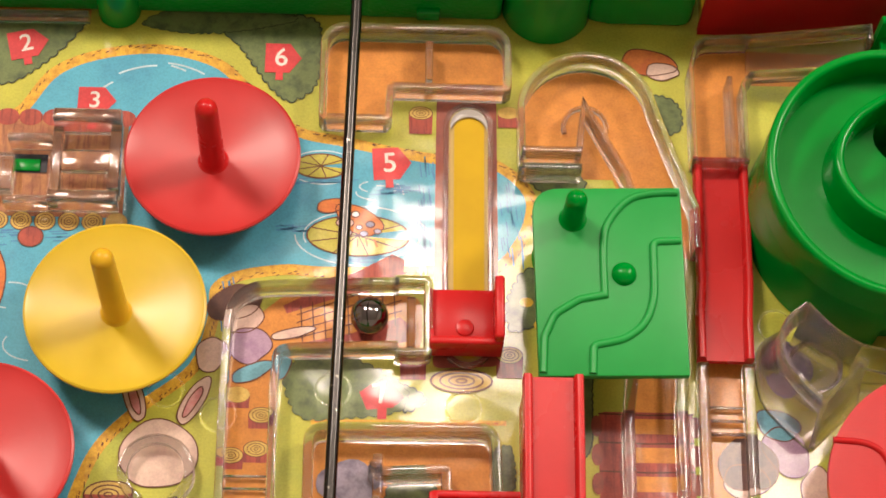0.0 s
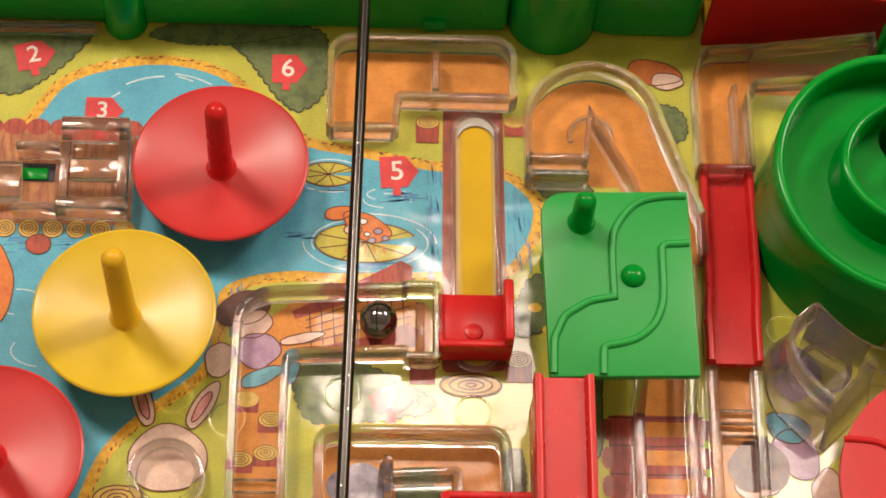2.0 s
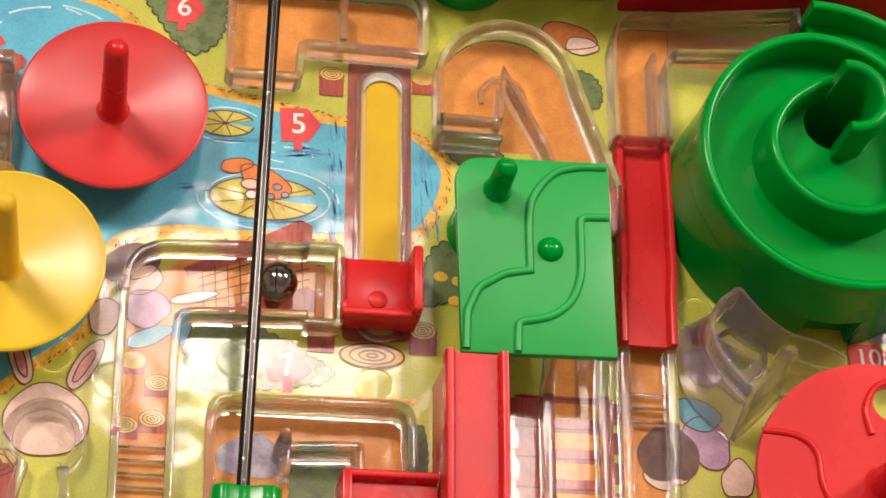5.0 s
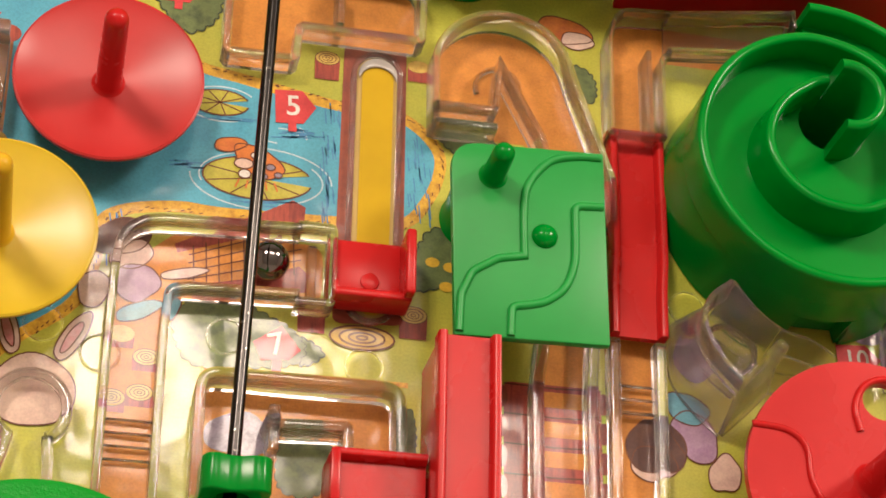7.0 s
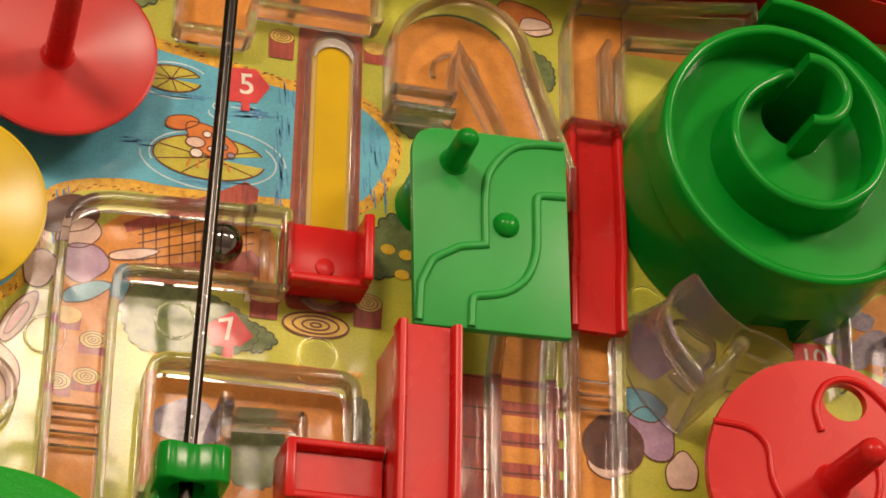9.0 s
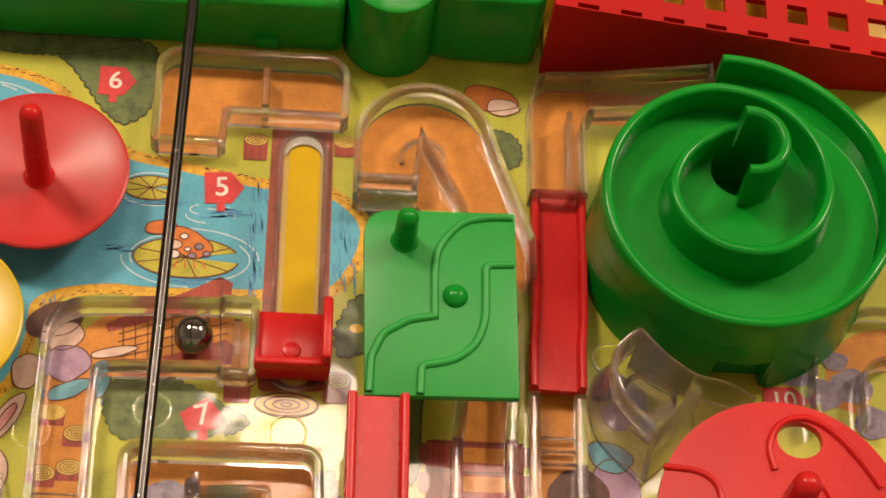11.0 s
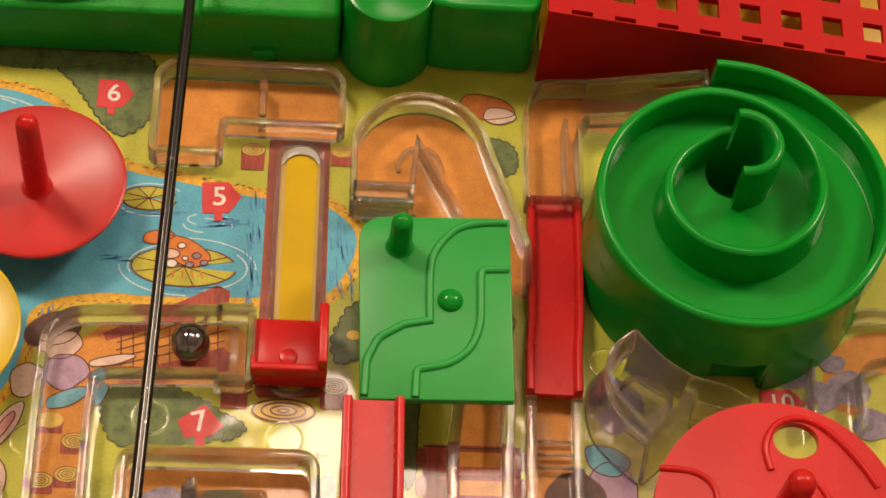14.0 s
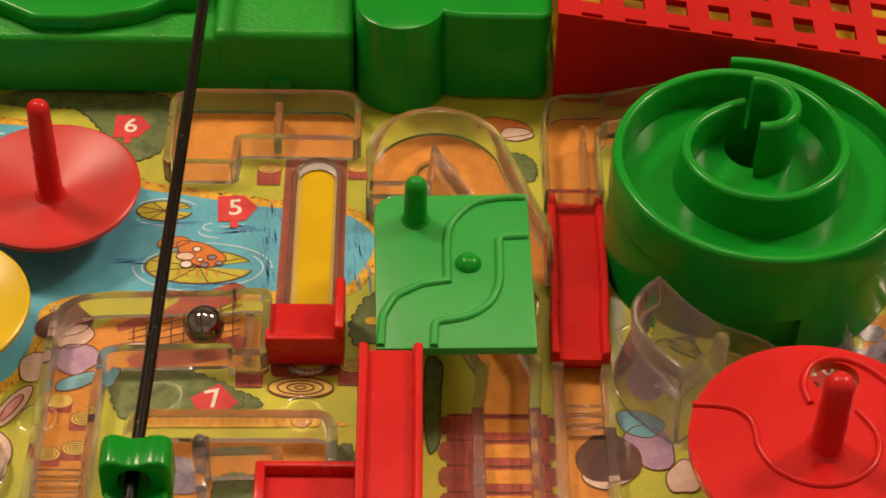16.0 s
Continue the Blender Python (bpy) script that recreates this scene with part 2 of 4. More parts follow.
def fillet(pts, r, n=6, closed=False):
    out = []
    k = len(pts)
    for i in range(k):
        p = Vector(pts[i])
        if not closed and i in (0, k - 1):
            out.append(tuple(p))
            continue
        a, b = Vector(pts[i - 1]) - p, Vector(pts[(i + 1) % k]) - p
        la, lb = a.length, b.length
        a.normalize(), b.normalize()
        ang = a.angle(b, math.pi)
        d = min(r / max(math.tan(ang / 2), 1e-3), la * 0.48, lb * 0.48)
        s, e = p + a * d, p + b * d
        for j in range(n + 1):
            u = j / n
            out.append(tuple(s * (1 - u) ** 2 + p * 2 * u * (1 - u) + e * u * u))
    return out


def spline(pts, n=6, closed=True):
    """Smooth curve through points."""
    k = len(pts)
    out = []
    for i in range(k if closed else k - 1):
        if closed:
            p0, p1, p2, p3 = (Vector(pts[(i + j) % k]) for j in (-1, 0, 1, 2))
        else:
            p0, p1, p2, p3 = (Vector(pts[min(max(i + j, 0), k - 1)]) for j in (-1, 0, 1, 2))
        for j in range(n):
            t = j / n
            out.append(tuple(0.5 * (2 * p1 + (p2 - p0) * t + (2 * p0 - 5 * p1 + 4 * p2 - p3) * t * t + (3 * p1 - p0 - 3 * p2 + p3) * t ** 3)))
    if not closed:
        out.append(tuple(Vector(pts[-1])))
    return out


def sweep(path, section, closed=False):
    """Sweeps a section of (offset to the left, height) along a plan path; path points may carry their own height."""
    path = [Vector((*p, 0)) if len(p) == 2 else Vector(p) for p in path]
    k = len(path)
    bm = bmesh.new()
    rings = []
    for i, p in enumerate(path):
        if closed:
            a, b = path[i - 1], path[(i + 1) % k]
        else:
            a, b = path[max(i - 1, 0)], path[min(i + 1, k - 1)]
        d1, d2 = (p - a).xy, (b - p).xy
        if d1.length < 1e-6:
            d1 = d2
        if d2.length < 1e-6:
            d2 = d1
        d1.normalize(), d2.normalize()
        d = d1 + d2
        if d.length < 1e-6:
            d = d1
        d.normalize()
        nrm = Vector((-d.y, d.x))
        mit = 1 / max(0.5, nrm.dot(Vector((-d1.y, d1.x))))
        rings.append([bm.verts.new((p.x + nrm.x * o * mit, p.y + nrm.y * o * mit, p.z + h)) for o, h in section])
    m = len(section)
    for i in range(k if closed else k - 1):
        a, b = rings[i], rings[(i + 1) % k]
        for j in range(m):
            bm.faces.new((a[j], a[(j + 1) % m], b[(j + 1) % m], b[j]))
    if not closed:
        bm.faces.new(rings[0])
        bm.faces.new(rings[-1][::-1])
    return bm


def wall_section(t, z0, z1, r=0.5):
    h = t / 2
    r = min(r, h * 0.95)
    c = [(h - r + r * math.cos(a), z1 - r + r * math.sin(a)) for a in (0, 0.52, 1.05, 1.57)]
    return [(-h, z0), (h, z0)] + c + [(-x, z) for x, z in reversed(c)]


def wall(path, t, z0, z1, closed=False, r=0.5):
    return sweep(path, wall_section(t, z0, z1, r), closed)


def ridge(path, w, h, z):
    s = [(w / 2 * math.cos(a), h * math.sin(a)) for a in [math.pi * i / 6 for i in range(7)]]
    return sweep([(*p, z) for p in path], [(w / 2, -0.3)] + s + [(-w / 2, -0.3)], False)


LAYER = [0]


def flat(poly, z):
    """A printed patch; neighbours lie a hair above one another."""
    LAYER[0] += 1
    z += 0.009 * (LAYER[0] % 7)
    bm = bmesh.new()
    f = bm.faces.new([bm.verts.new((x, y, z)) for x, y in poly])
    f.normal_update()
    bmesh.ops.triangulate(bm, faces=[f], ngon_method="EAR_CLIP")
    return bm


def strip(path, w, z, closed=False):
    """A printed line."""
    path = [Vector(p) for p in path]
    k = len(path)
    bm = bmesh.new()
    prev = None
    first = None
    for i, p in enumerate(path):
        a = path[i - 1] if (i or closed) else p
        b = path[(i + 1) % k] if (i < k - 1 or closed) else p
        d = (b - a).normalized()
        n = Vector((-d.y, d.x)) * (w / 2)
        cur = (bm.verts.new((*(p + n), z)), bm.verts.new((*(p - n), z)))
        if prev:
            bm.faces.new((prev[0], prev[1], cur[1], cur[0]))
        first = first or cur
        prev = cur
    if closed:
        bm.faces.new((prev[0], prev[1], first[1], first[0]))
    return bm


def ellipse(cx, cy, rx, ry, n=28, rot=0.0, wob=0.0, seed=0):
    rng = random.Random(seed)
    ph = rng.random() * 6.28
    c, s = math.cos(radians(rot)), math.sin(radians(rot))
    out = []
    for i in range(n):
        a = 2 * math.pi * i / n
        k = 1 + wob * math.sin(3 * a + ph) + wob * 0.6 * math.sin(5 * a + 2 * ph)
        x, y = rx * k * math.cos(a), ry * k * math.sin(a)
        out.append((cx + c * x - s * y, cy + s * x + c * y))
    return out


def scallop(pts, size=3.0, amp=0.9, seed=1):
    """A leafy outline round a smooth curve."""
    base = spline(pts, 8)
    dense = []
    for a, b in zip(base, base[1:] + base[:1]):
        for j in range(3):
            dense.append(Vector(a).lerp(Vector(b), j / 3))
    cx = sum(p.x for p in dense) / len(dense)
    cy = sum(p.y for p in dense) / len(dense)
    rng = random.Random(seed)
    out, s, step = [], 0.0, size
    for i, p in enumerate(dense):
        d = dense[i - 1]
        s += (p - d).length
        if s > step:
            s -= step
            step = size * rng.uniform(0.7, 1.35)
        q = (p - Vector((cx, cy))).normalized()
        out.append(tuple(p + q * amp * (math.sin(math.pi * min(1, s / step)) - 0.4)))
    return out


def number_mesh(text, x, y, height, z, rot=0.0):
    cu = bpy.data.curves.new("number", "FONT")
    cu.body, cu.size, cu.align_x, cu.align_y = text, height * 1.38, "CENTER", "CENTER"
    cu.offset = height * 0.012
    cu.resolution_u = 4
    ob = bpy.data.objects.new("number", cu)
    me = bpy.data.meshes.new_from_object(ob)
    bm = bmesh.new()
    bm.from_mesh(me)
    bpy.data.objects.remove(ob)
    m = Matrix.Translation((x, y, z)) @ Matrix.Rotation(radians(rot), 4, "Z")
    bmesh.ops.transform(bm, matrix=m, verts=bm.verts[:])
    return bm


# ---------------------------------------------------------------- setting
# unseen room shell, added for reflections and bounce; pale walls lift the ambient light
ROOM = plastic("matt_wall_paint", (0.84, 0.78, 0.70), 0.85, 0.1, 60.0)
CEILING = plastic("white_ceiling_paint", (0.86, 0.83, 0.78), 0.9, 0.1, 60.0)
FLOORING = plastic("brown_flooring", (0.22, 0.13, 0.07), 0.5, 0.1, 40.0)
for wall_name, wall_box in (("wall_north", (-2200, 2200, 2200, 2300)), ("wall_south", (-2200, 2200, -2300, -2200)),
                            ("wall_east", (2200, 2300, -2300, 2300)), ("wall_west", (-2300, -2200, -2300, 2300))):
    tagged(part(wall_name, box(*wall_box, -790, 2050, 0), ROOM), "unseen plain cream wall added to bounce light", "wall", kind="structure")
tagged(part("ceiling", box(-2300, 2300, -2300, 2300, 2050, 2150, 0), CEILING), "unseen plain white ceiling added to bounce light", "ceiling", kind="structure")
tagged(part("room_floor", box(-2300, 2300, -2300, 2300, -890, -790, 0), FLOORING), "unseen plain brown floor added to close the room", "floor", kind="structure")
table = part("ground", box(-900, 900, -900, 900, -62, -40, 0), TABLE)
tagged(table, "dark table under the toy", "table", kind="structure")
for lx in (-840, 840):
    for ly in (-840, 840):
        part("table_leg", box(lx - 35, lx + 35, ly - 35, ly + 35, -790, -62, 0), TABLE, table)

board = thing("floor", (0, 0, 0), "printed play board of a marble maze toy with a glossy film", "game board", kind="structure")
part("printed_sheet", box(-160, 203, -190, 74, -6, 0, 0), P_GRASS, board)
part("board_base", box(-163, 206, -193, 78, -38, -6.2, 1.5), GREEN, board, "green plastic base of the toy")

Z1, Z2, Z3, Z4, Z5, Z6 = 0.07, 0.14, 0.21, 0.28, 0.35, 0.42
POND = spline([(-118, 2), (-108, 15), (-100, 27), (-87, 33), (-70, 35), (-54, 31), (-44, 22), (-30, 9), (-14, 5), (13, 0), (24, 1), (33, -3), (39, -9),
               (40, -15), (37, -24), (30, -32), (13, -33), (-17, -34), (-30, -33.5), (-44, -36), (-51, -41), (-51.5, -50), (-56, -65), (-70, -77), (-81, -89),
               (-87, -104), (-94, -130), (-130, -135), (-140, -60)], 6)


def grown(poly, d):
    out = []
    k = len(poly)
    for i, p in enumerate(poly):
        t = (Vector(poly[(i + 1) % k]) - Vector(poly[i - 1])).normalized()
        out.append(tuple(Vector(p) + Vector((-t.y, t.x)) * d))
    return out


part("printed_pond_edge", flat(grown(POND, 3.4), Z1), P_SAND, board, "yellow sand edge printed round the pond")
part("printed_pond", flat(POND, Z2), P_WATER, board, "printed blue pond")
rng = random.Random(4)
marks = []
for i in range(0, len(POND) - 1):
    p, q = Vector(POND[i]), Vector(POND[i + 1])
    if p.x < -112 or p.y < -110:
        continue
    t = (q - p).normalized()
    n = Vector((-t.y, t.x))
    for k in range(max(1, int((q - p).length / 1.3))):
        o = p.lerp(q, rng.random()) + n * rng.uniform(1.7, 3.3)
        marks.append(strip([tuple(o - t * 0.5), tuple(o + t * 0.5 + n * 0.3)], 0.28, Z2 + 0.03))
part("printed_grass_marks", merge(*marks), P_LINE, board)
lines = []
for cx, cy, r, a0, a1 in [(-70, 5, 27, 60, 85), (-70, 5, 26, 92, 118), (-74, 4, 28, 65, 75), (-70, 3, 26, 122, 140)]:
    lines.append(strip(arc(cx, cy, r, a0, a1, 10), 0.6, Z3))
for cx, cy, rx, ry in [(-8, -24, 17, 8), (-8, -24, 19.5, 9.5), (-20, -2, 10, 5.5), (-3, -8, 6, 2), (-3, -10, 7, 2.4), (-100, -60, 9, 5), (-108, -45, 7, 4)]:
    e = ellipse(cx, cy, rx, ry, 40)
    s0 = rng.randrange(40)
    e = e[s0:] + e[:s0]
    lines.append(strip(e[:13], 0.45, Z3))
    lines.append(strip(e[20:31], 0.45, Z3))
part("printed_ripples", merge(*lines), P_WATER_LINE, board, "pale ripple lines on the pond")
shade = []
for cx, cy, w, h in [(9, -14, 3, 34), (34, -16, 3, 26), (-3, -9, 9, 3.5), (-107, -27, 18, 5), (-92, -26, 16, 4), (-46, -44, 5, 14), (11, -6, 4, 14), (10, -27, 4, 12), (37, -18, 4, 22), (1, -8.5, 11, 4), (-9, -31.5, 26, 2.4), (-22, -7, 16, 2), (-30, -22, 7, 3)]:
    for k in range(11):
        y0 = cy - h / 2 + h * rng.random()
        x0 = cx - w / 2 + w * rng.random()
        ln = rng.uniform(2, 6)
        shade.append(strip([(x0, y0), (x0 + 0.5, y0 - ln)] if h > w else [(x0, y0), (x0 + ln, y0 + 0.3)], 0.36, Z3 + 0.02))
part("printed_water_strokes", merge(*shade), P_WATER_DARK, board)


def bush(pts, seed, size=3.0, amp=1.0):
    o = scallop(pts, size, amp, seed)
    part("printed_bush", flat(o, Z3), P_BUSH, board, "dark green printed bush")
    part("printed_bush_outline", strip(o, 0.4, Z3 + 0.04, True), P_BUSH_EDGE, board)


bush([(-52, 45), (-46, 38), (-41, 31), (-36, 24), (-30, 20), (-23, 26), (-22, 38), (-24, 48), (-40, 50)], 1)
bush([(-124, 50), (-122, 28), (-115, 24), (-105, 31), (-97, 40), (-94, 47), (-108, 51)], 2)
bush([(-76, 46), (-66, 43), (-54, 43), (-40, 45), (-30, 49), (-60, 52)], 3)
bush([(-29, -68), (-24, -63), (-12, -62), (-4, -65), (2, -68), (6, -73), (3, -78), (-10, -80), (-24, -80)], 4)
bush([(3, -70), (9, -72), (11, -75), (5, -78)], 5, 2, 0.7)
bush([(36, -40), (40, -34), (50, -34), (62, -42), (60, -50), (53, -53), (44, -51), (36, -53), (34, -46)], 6)
bush([(55, -58), (59, -60), (58.4, -72), (58.2, -86), (55.5, -90), (54, -75)], 7, 2.4, 0.6)
bush([(79, 24), (86, 22), (87, 14), (81, 12)], 8, 2.4, 0.8)
bush([(40, -1), (50, 0), (58, -6), (46, -9)], 9, 2.4, 0.7)
bush([(2, -98), (12, -98), (15, -106), (10, -114), (1, -112)], 10, 2.6, 0.8)
bush([(30, -92), (35, -88), (36, -100), (31, -104)], 11, 2.2, 0.7)
for x, y in [(45, -45), (50, -50), (56, -47), (44, -51), (40, -44)]:
    part("printed_fruit", flat(ellipse(x, y, 2.0, 1.5, 16), Z4), P_FRUIT, board)
part("printed_tree_trunk", flat([(48, -52), (53, -52), (54, -58), (47, -58)], Z2), P_LOG_RED, board)

# paths printed on the floor of the tracks
L_SHAPE = arc(-14.3, 35.8, 6.2, 180, 90, 9) + arc(28.3, 35.8, 6.2, 90, 0, 9) + [(34.5, 22.6), (33.6, 21.7), (0.6, 22.0), (-0.5, 21.0), (-1.0, 12.0), (-2.0, 11.0), (-19.6, 11.0), (-20.5, 12.0)]
part("printed_path", flat(L_SHAPE, Z1), P_PATH, board, "orange path printed under a clear track")
part("printed_path", flat([(39, -4), (38.8, 6)] + arc(58, 13, 19.8, 170, 22, 24) + [(79, 12), (88.6, -17), (88.6, -30), (72, -20), (66, -4)], Z1), P_PATH, board)
part("printed_path", flat([(90, -64), (90, 32), (92.5, 39.5), (108, 40.6), (141, 40), (134, 29), (108, 29), (105, 25), (104.6, -64)], Z1), P_PATH, board)
part("printed_path", flat(fillet([(10, -42.5), (-30, -43.5), (-44.6, -56), (-45, -130), (-31.5, -130), (-31.4, -64), (-27, -61.4), (10, -60.6)], 5, 4, True), Z3), P_PATH, board)
part("printed_path", flat(fillet([(-22, -118), (-22, -89), (-18, -86), (26, -84), (30, -90), (31, -118)], 3, 4, True), Z1), P_PATH, board)
part("printed_path", flat([(66, -37), (72, -43), (65, -54), (71, -63), (68, -78), (68, -130), (84, -130), (82, -76), (84, -61), (79, -49), (84, -38), (78, -30)], Z1), P_PATH, board)
part("printed_path", flat([(89, -64), (103, -64), (102, -130), (88, -130)], Z1 + 0.02), P_PATH, board)
part("printed_path", flat([(172, -60)] + arc(192, -54, 18, 165, 90, 8) + [(203, -36), (203, -49), (186, -50), (184, -64)], Z1), P_PATH, board)

part("printed_border", strip([(-21, -81.6), (34, -81.0)], 1.5, Z3), P_SAND, board, "orange dashed border line")
part("printed_border_dashes", merge(*[strip([(-20 + 2.3 * k, -81.5 + 0.02 * k), (-18.9 + 2.3 * k, -81.7 + 0.02 * k)], 0.3, Z4) for k in range(23)]), P_ORANGE, board)

# bridge and its net
part("printed_bridge", flat([(-30, -46.5), (-20, -41), (-8, -34.8), (1, -29.6), (4.6, -31.4), (4.4, -36), (-6, -40.6), (-18, -45), (-29, -49)], Z3 + 0.02), P_LOG_RED, board, "red-brown printed log")
part("printed_bridge", flat([(-26, -58.4), (-10, -54.6), (3.6, -49.4), (6.6, -52), (5.6, -57), (-8, -59.6), (-24, -61)], Z3 + 0.03), P_LOG_RED, board, "red-brown printed log")
net = []
for k in range(9):
    x = -25 + k * 3.3
    net.append(strip([(x, -46.5 + k * 1.3), (x + 0.9, -58.5 + k * 0.8)], 0.35, Z5))
for k in range(4):
    net.append(strip([(-26, -49.4 - k * 2.4), (4, -37.6 - k * 3.3)], 0.35, Z5))
part("printed_net", merge(*net), P_LINE, board)

# log frame of the slot with rings and stumps
part("printed_log", flat(fillet([(13.5, 22), (31.5, 22.5), (32, -64), (13, -65)], 2.5, 4, True), Z4), P_LOG, board, "red-brown log printed round the slot")


def stump(x, y, r, h=0.0, ry=None):
    ry = ry or r * 0.62
    if h:
        part("printed_stump", flat([(x - r, y), (x + r, y), (x + r * 0.95, y - h), (x - r * 0.95, y - h)], Z4 + 0.02), P_LOG_RED, board)
    part("printed_log_end", flat(ellipse(x, y, r, ry, 24), Z5), P_LOG_END, board)
    rs = [strip(ellipse(x, y, r * k, ry * k, 24), max(0.22, r * 0.06), Z5 + 0.05, True) for k in (0.97, 0.68, 0.40, 0.16)]
    part("printed_log_rings", merge(*rs), P_LINE, board)


stump(8.8, 16.8, 3.6, 7)
stump(35, 17.5, 3.2, 5)
stump(21.3, -68.6, 9.0, 0, 3.6)
stump(35, -60.5, 3.9, 7, 2.6)
stump(7.5, -61.5, 3.8, 7, 2.2)
for x, y in [(-42, -74), (-35, -80), (-36, -90), (-43, -92)]:
    stump(x, y, 3.6, 4, 2.4)
stump(-76, -104, 7, 12, 4)
for k in range(7):
    stump(-121 + k * 6.9, -21.4, 3.2, 0, 3.0)
    part("printed_log_top", flat(ellipse(-121 + k * 6.9, 12.5, 3.5, 2.8, 20), Z5), P_LOG_RED, board)
part("printed_jetty", flat([(-126, 12), (-78, 12), (-78, -20), (-126, -20)], Z4), P_JETTY, board, "red-brown printed jetty of logs")
# lily pads
for cx, cy, rx, ry in [(-9, -24, 15, 6.5), (-20.5, -1.6, 8, 4.0)]:
    pad = ellipse(cx, cy, rx, ry, 36)
    part("printed_lily_pad", flat(pad[2:] + [(cx, cy)], Z4), P_PAD, board, "yellow-green printed lily pad")
    rays = [strip([(cx, cy), (cx + rx * 0.97 * math.cos(a), cy + ry * 0.97 * math.sin(a))], 0.35, Z5) for a in [0.6 + 0.72 * i for i in range(8)]]
    rays.append(strip(pad[2:], 0.45, Z5))
    part("printed_pad_veins", merge(*rays), P_LINE, board)
def patch(poly, z, mat, label=""):
    ob = part("printed_patch", flat(poly, z), mat, board, label)
    part("outline", strip(poly, 0.38, z + 0.075, True), P_LINE, ob)


# plain patches in place of the printed figures
patch(ellipse(-9, -19, 7.5, 4.2, 28, -28, 0.06, 2), Z5 + 0.03, P_ORANGE, "plain orange printed patch")
patch(ellipse(-17, -14.5, 4.5, 2.2, 24, 12, 0.05, 3), Z5 + 0.05, P_ORANGE)
patch(ellipse(-13, -20, 2.6, 1.6, 20), Z6, P_PALE)
for x, y, r in [(-5.6, -20.4, 1.3), (-3.4, -22.6, 1.1), (-7.4, -23.4, 1.2)]:
    patch(ellipse(x, y, r, r * 0.75, 16), Z6 + 0.05, P_STONE)
for x, y, r in [(-10, -17.2, 1.2), (-12.6, -23.2, 1.7), (-8.8, -21.4, 0.9)]:
    patch(ellipse(x, y, r, r * 0.8, 16), Z6 + 0.06, P_WHITE)
for k in range(5):
    part("printed_stroke", strip([(-14 + 2.4 * k, -25), (-15 + 2.9 * k, -27.6)], 0.5, Z6 + 0.1), P_ORANGE, board)
patch(ellipse(78, 36, 8.5, 4.4, 28, -8, 0.05, 4), Z2, P_ORANGE, "plain orange printed patch")
patch(ellipse(82, 33, 5, 3, 24, 0, 0.05, 4), Z3, P_PALE)
patch(ellipse(-44, -46, 8, 5.2, 28, 20, 0.04, 5), Z4, P_BROWN, "plain dark brown printed patch")
patch(ellipse(-41, -51, 6, 4, 28, 25, 0.04, 6), Z4 + 0.03, P_PALE)
patch(ellipse(-39, -59, 6, 5.5, 28, 20, 0.06, 7), Z4 + 0.05, P_LILAC, "plain lilac printed patch")
patch(ellipse(-38, -67, 6.5, 2.4, 24, 25, 0.05, 8), Z4 + 0.07, P_SKY)
patch(ellipse(-27, -55, 6.5, 1.5, 24, 14, 0.04, 21), Z5 + 0.02, P_PALE)
patch(ellipse(-50, -62, 4.2, 5.4, 24, -12, 0.05, 22), Z4 + 0.02, P_PALE)
patch(ellipse(-29.5, -65, 2.2, 4.2, 24, -14, 0.05, 23), Z4 + 0.06, P_SKY)
patch(ellipse(-71, -75, 2.8, 8, 28, 18, 0.03, 9), Z4, P_PALE, "plain pale printed patch")
patch(ellipse(-54, -76, 2.8, 8, 28, -28, 0.03, 10), Z4, P_PALE)
patch(ellipse(-63, -92, 11, 10, 32, 0, 0.03, 11), Z4 + 0.02, P_PALE)
patch(ellipse(-70.8, -75.6, 1.3, 5.2, 24, 18, 0.04, 19), Z5, P_PINK)
patch(ellipse(-54.3, -76.4, 1.3, 5.2, 24, -28, 0.04, 20), Z5, P_PINK)
patch(ellipse(102, -92, 8.5, 8, 30, 0, 0.05, 12), Z4, P_BROWN, "plain dark brown printed patch")
patch(ellipse(101, -97, 6.5, 5, 30, 0, 0.05, 13), Z4 + 0.04, P_PALE)
patch(ellipse(113, -88, 6, 8, 30, 30, 0.05, 14), Z4, P_LILAC)
patch(ellipse(111, -80, 6.5, 4.5, 30, -20, 0.05, 15), Z4 + 0.03, P_SKY)
patch(ellipse(121, -98, 4.5, 5.5, 30, -20, 0.08, 16), Z4, P_PALE)
patch(ellipse(-104, -26.5, 3.6, 3.2), Z5, P_LOG_RED, "plain red-brown printed patch")
patch(ellipse(-117, -40, 7, 13, 30, 0, 0.06, 17), Z4, P_ORANGE)
for x, y, rx, ry in [(165, -51, 6, 4.5), (173, -58, 5, 5), (181, -55, 6.5, 5.5), (177, -47, 4, 3), (187, -66, 6, 5), (168, -84, 5, 4), (-10, -99, 9, 6), (114.5, -63, 7, 9)]:
    part("printed_stone", flat(ellipse(x, y, rx, ry, 24, 0, 0.07, int(x)), Z5), P_STONE, board, "grey-purple printed stone")

# plank deck printed below the zigzag track
part("printed_deck", flat(fillet([(60, -77), (87, -77), (87, -130), (60, -130)], 2, 3, True), Z3), P_LOG_RED, board, "red-brown printed log deck")
for k in range(6):
    part("printed_plank", flat([(70, -79 - 8.5 * k), (83.5, -79 - 8.5 * k), (83.5, -83.5 - 8.5 * k), (70, -83.5 - 8.5 * k)], Z4), P_PATH, board)


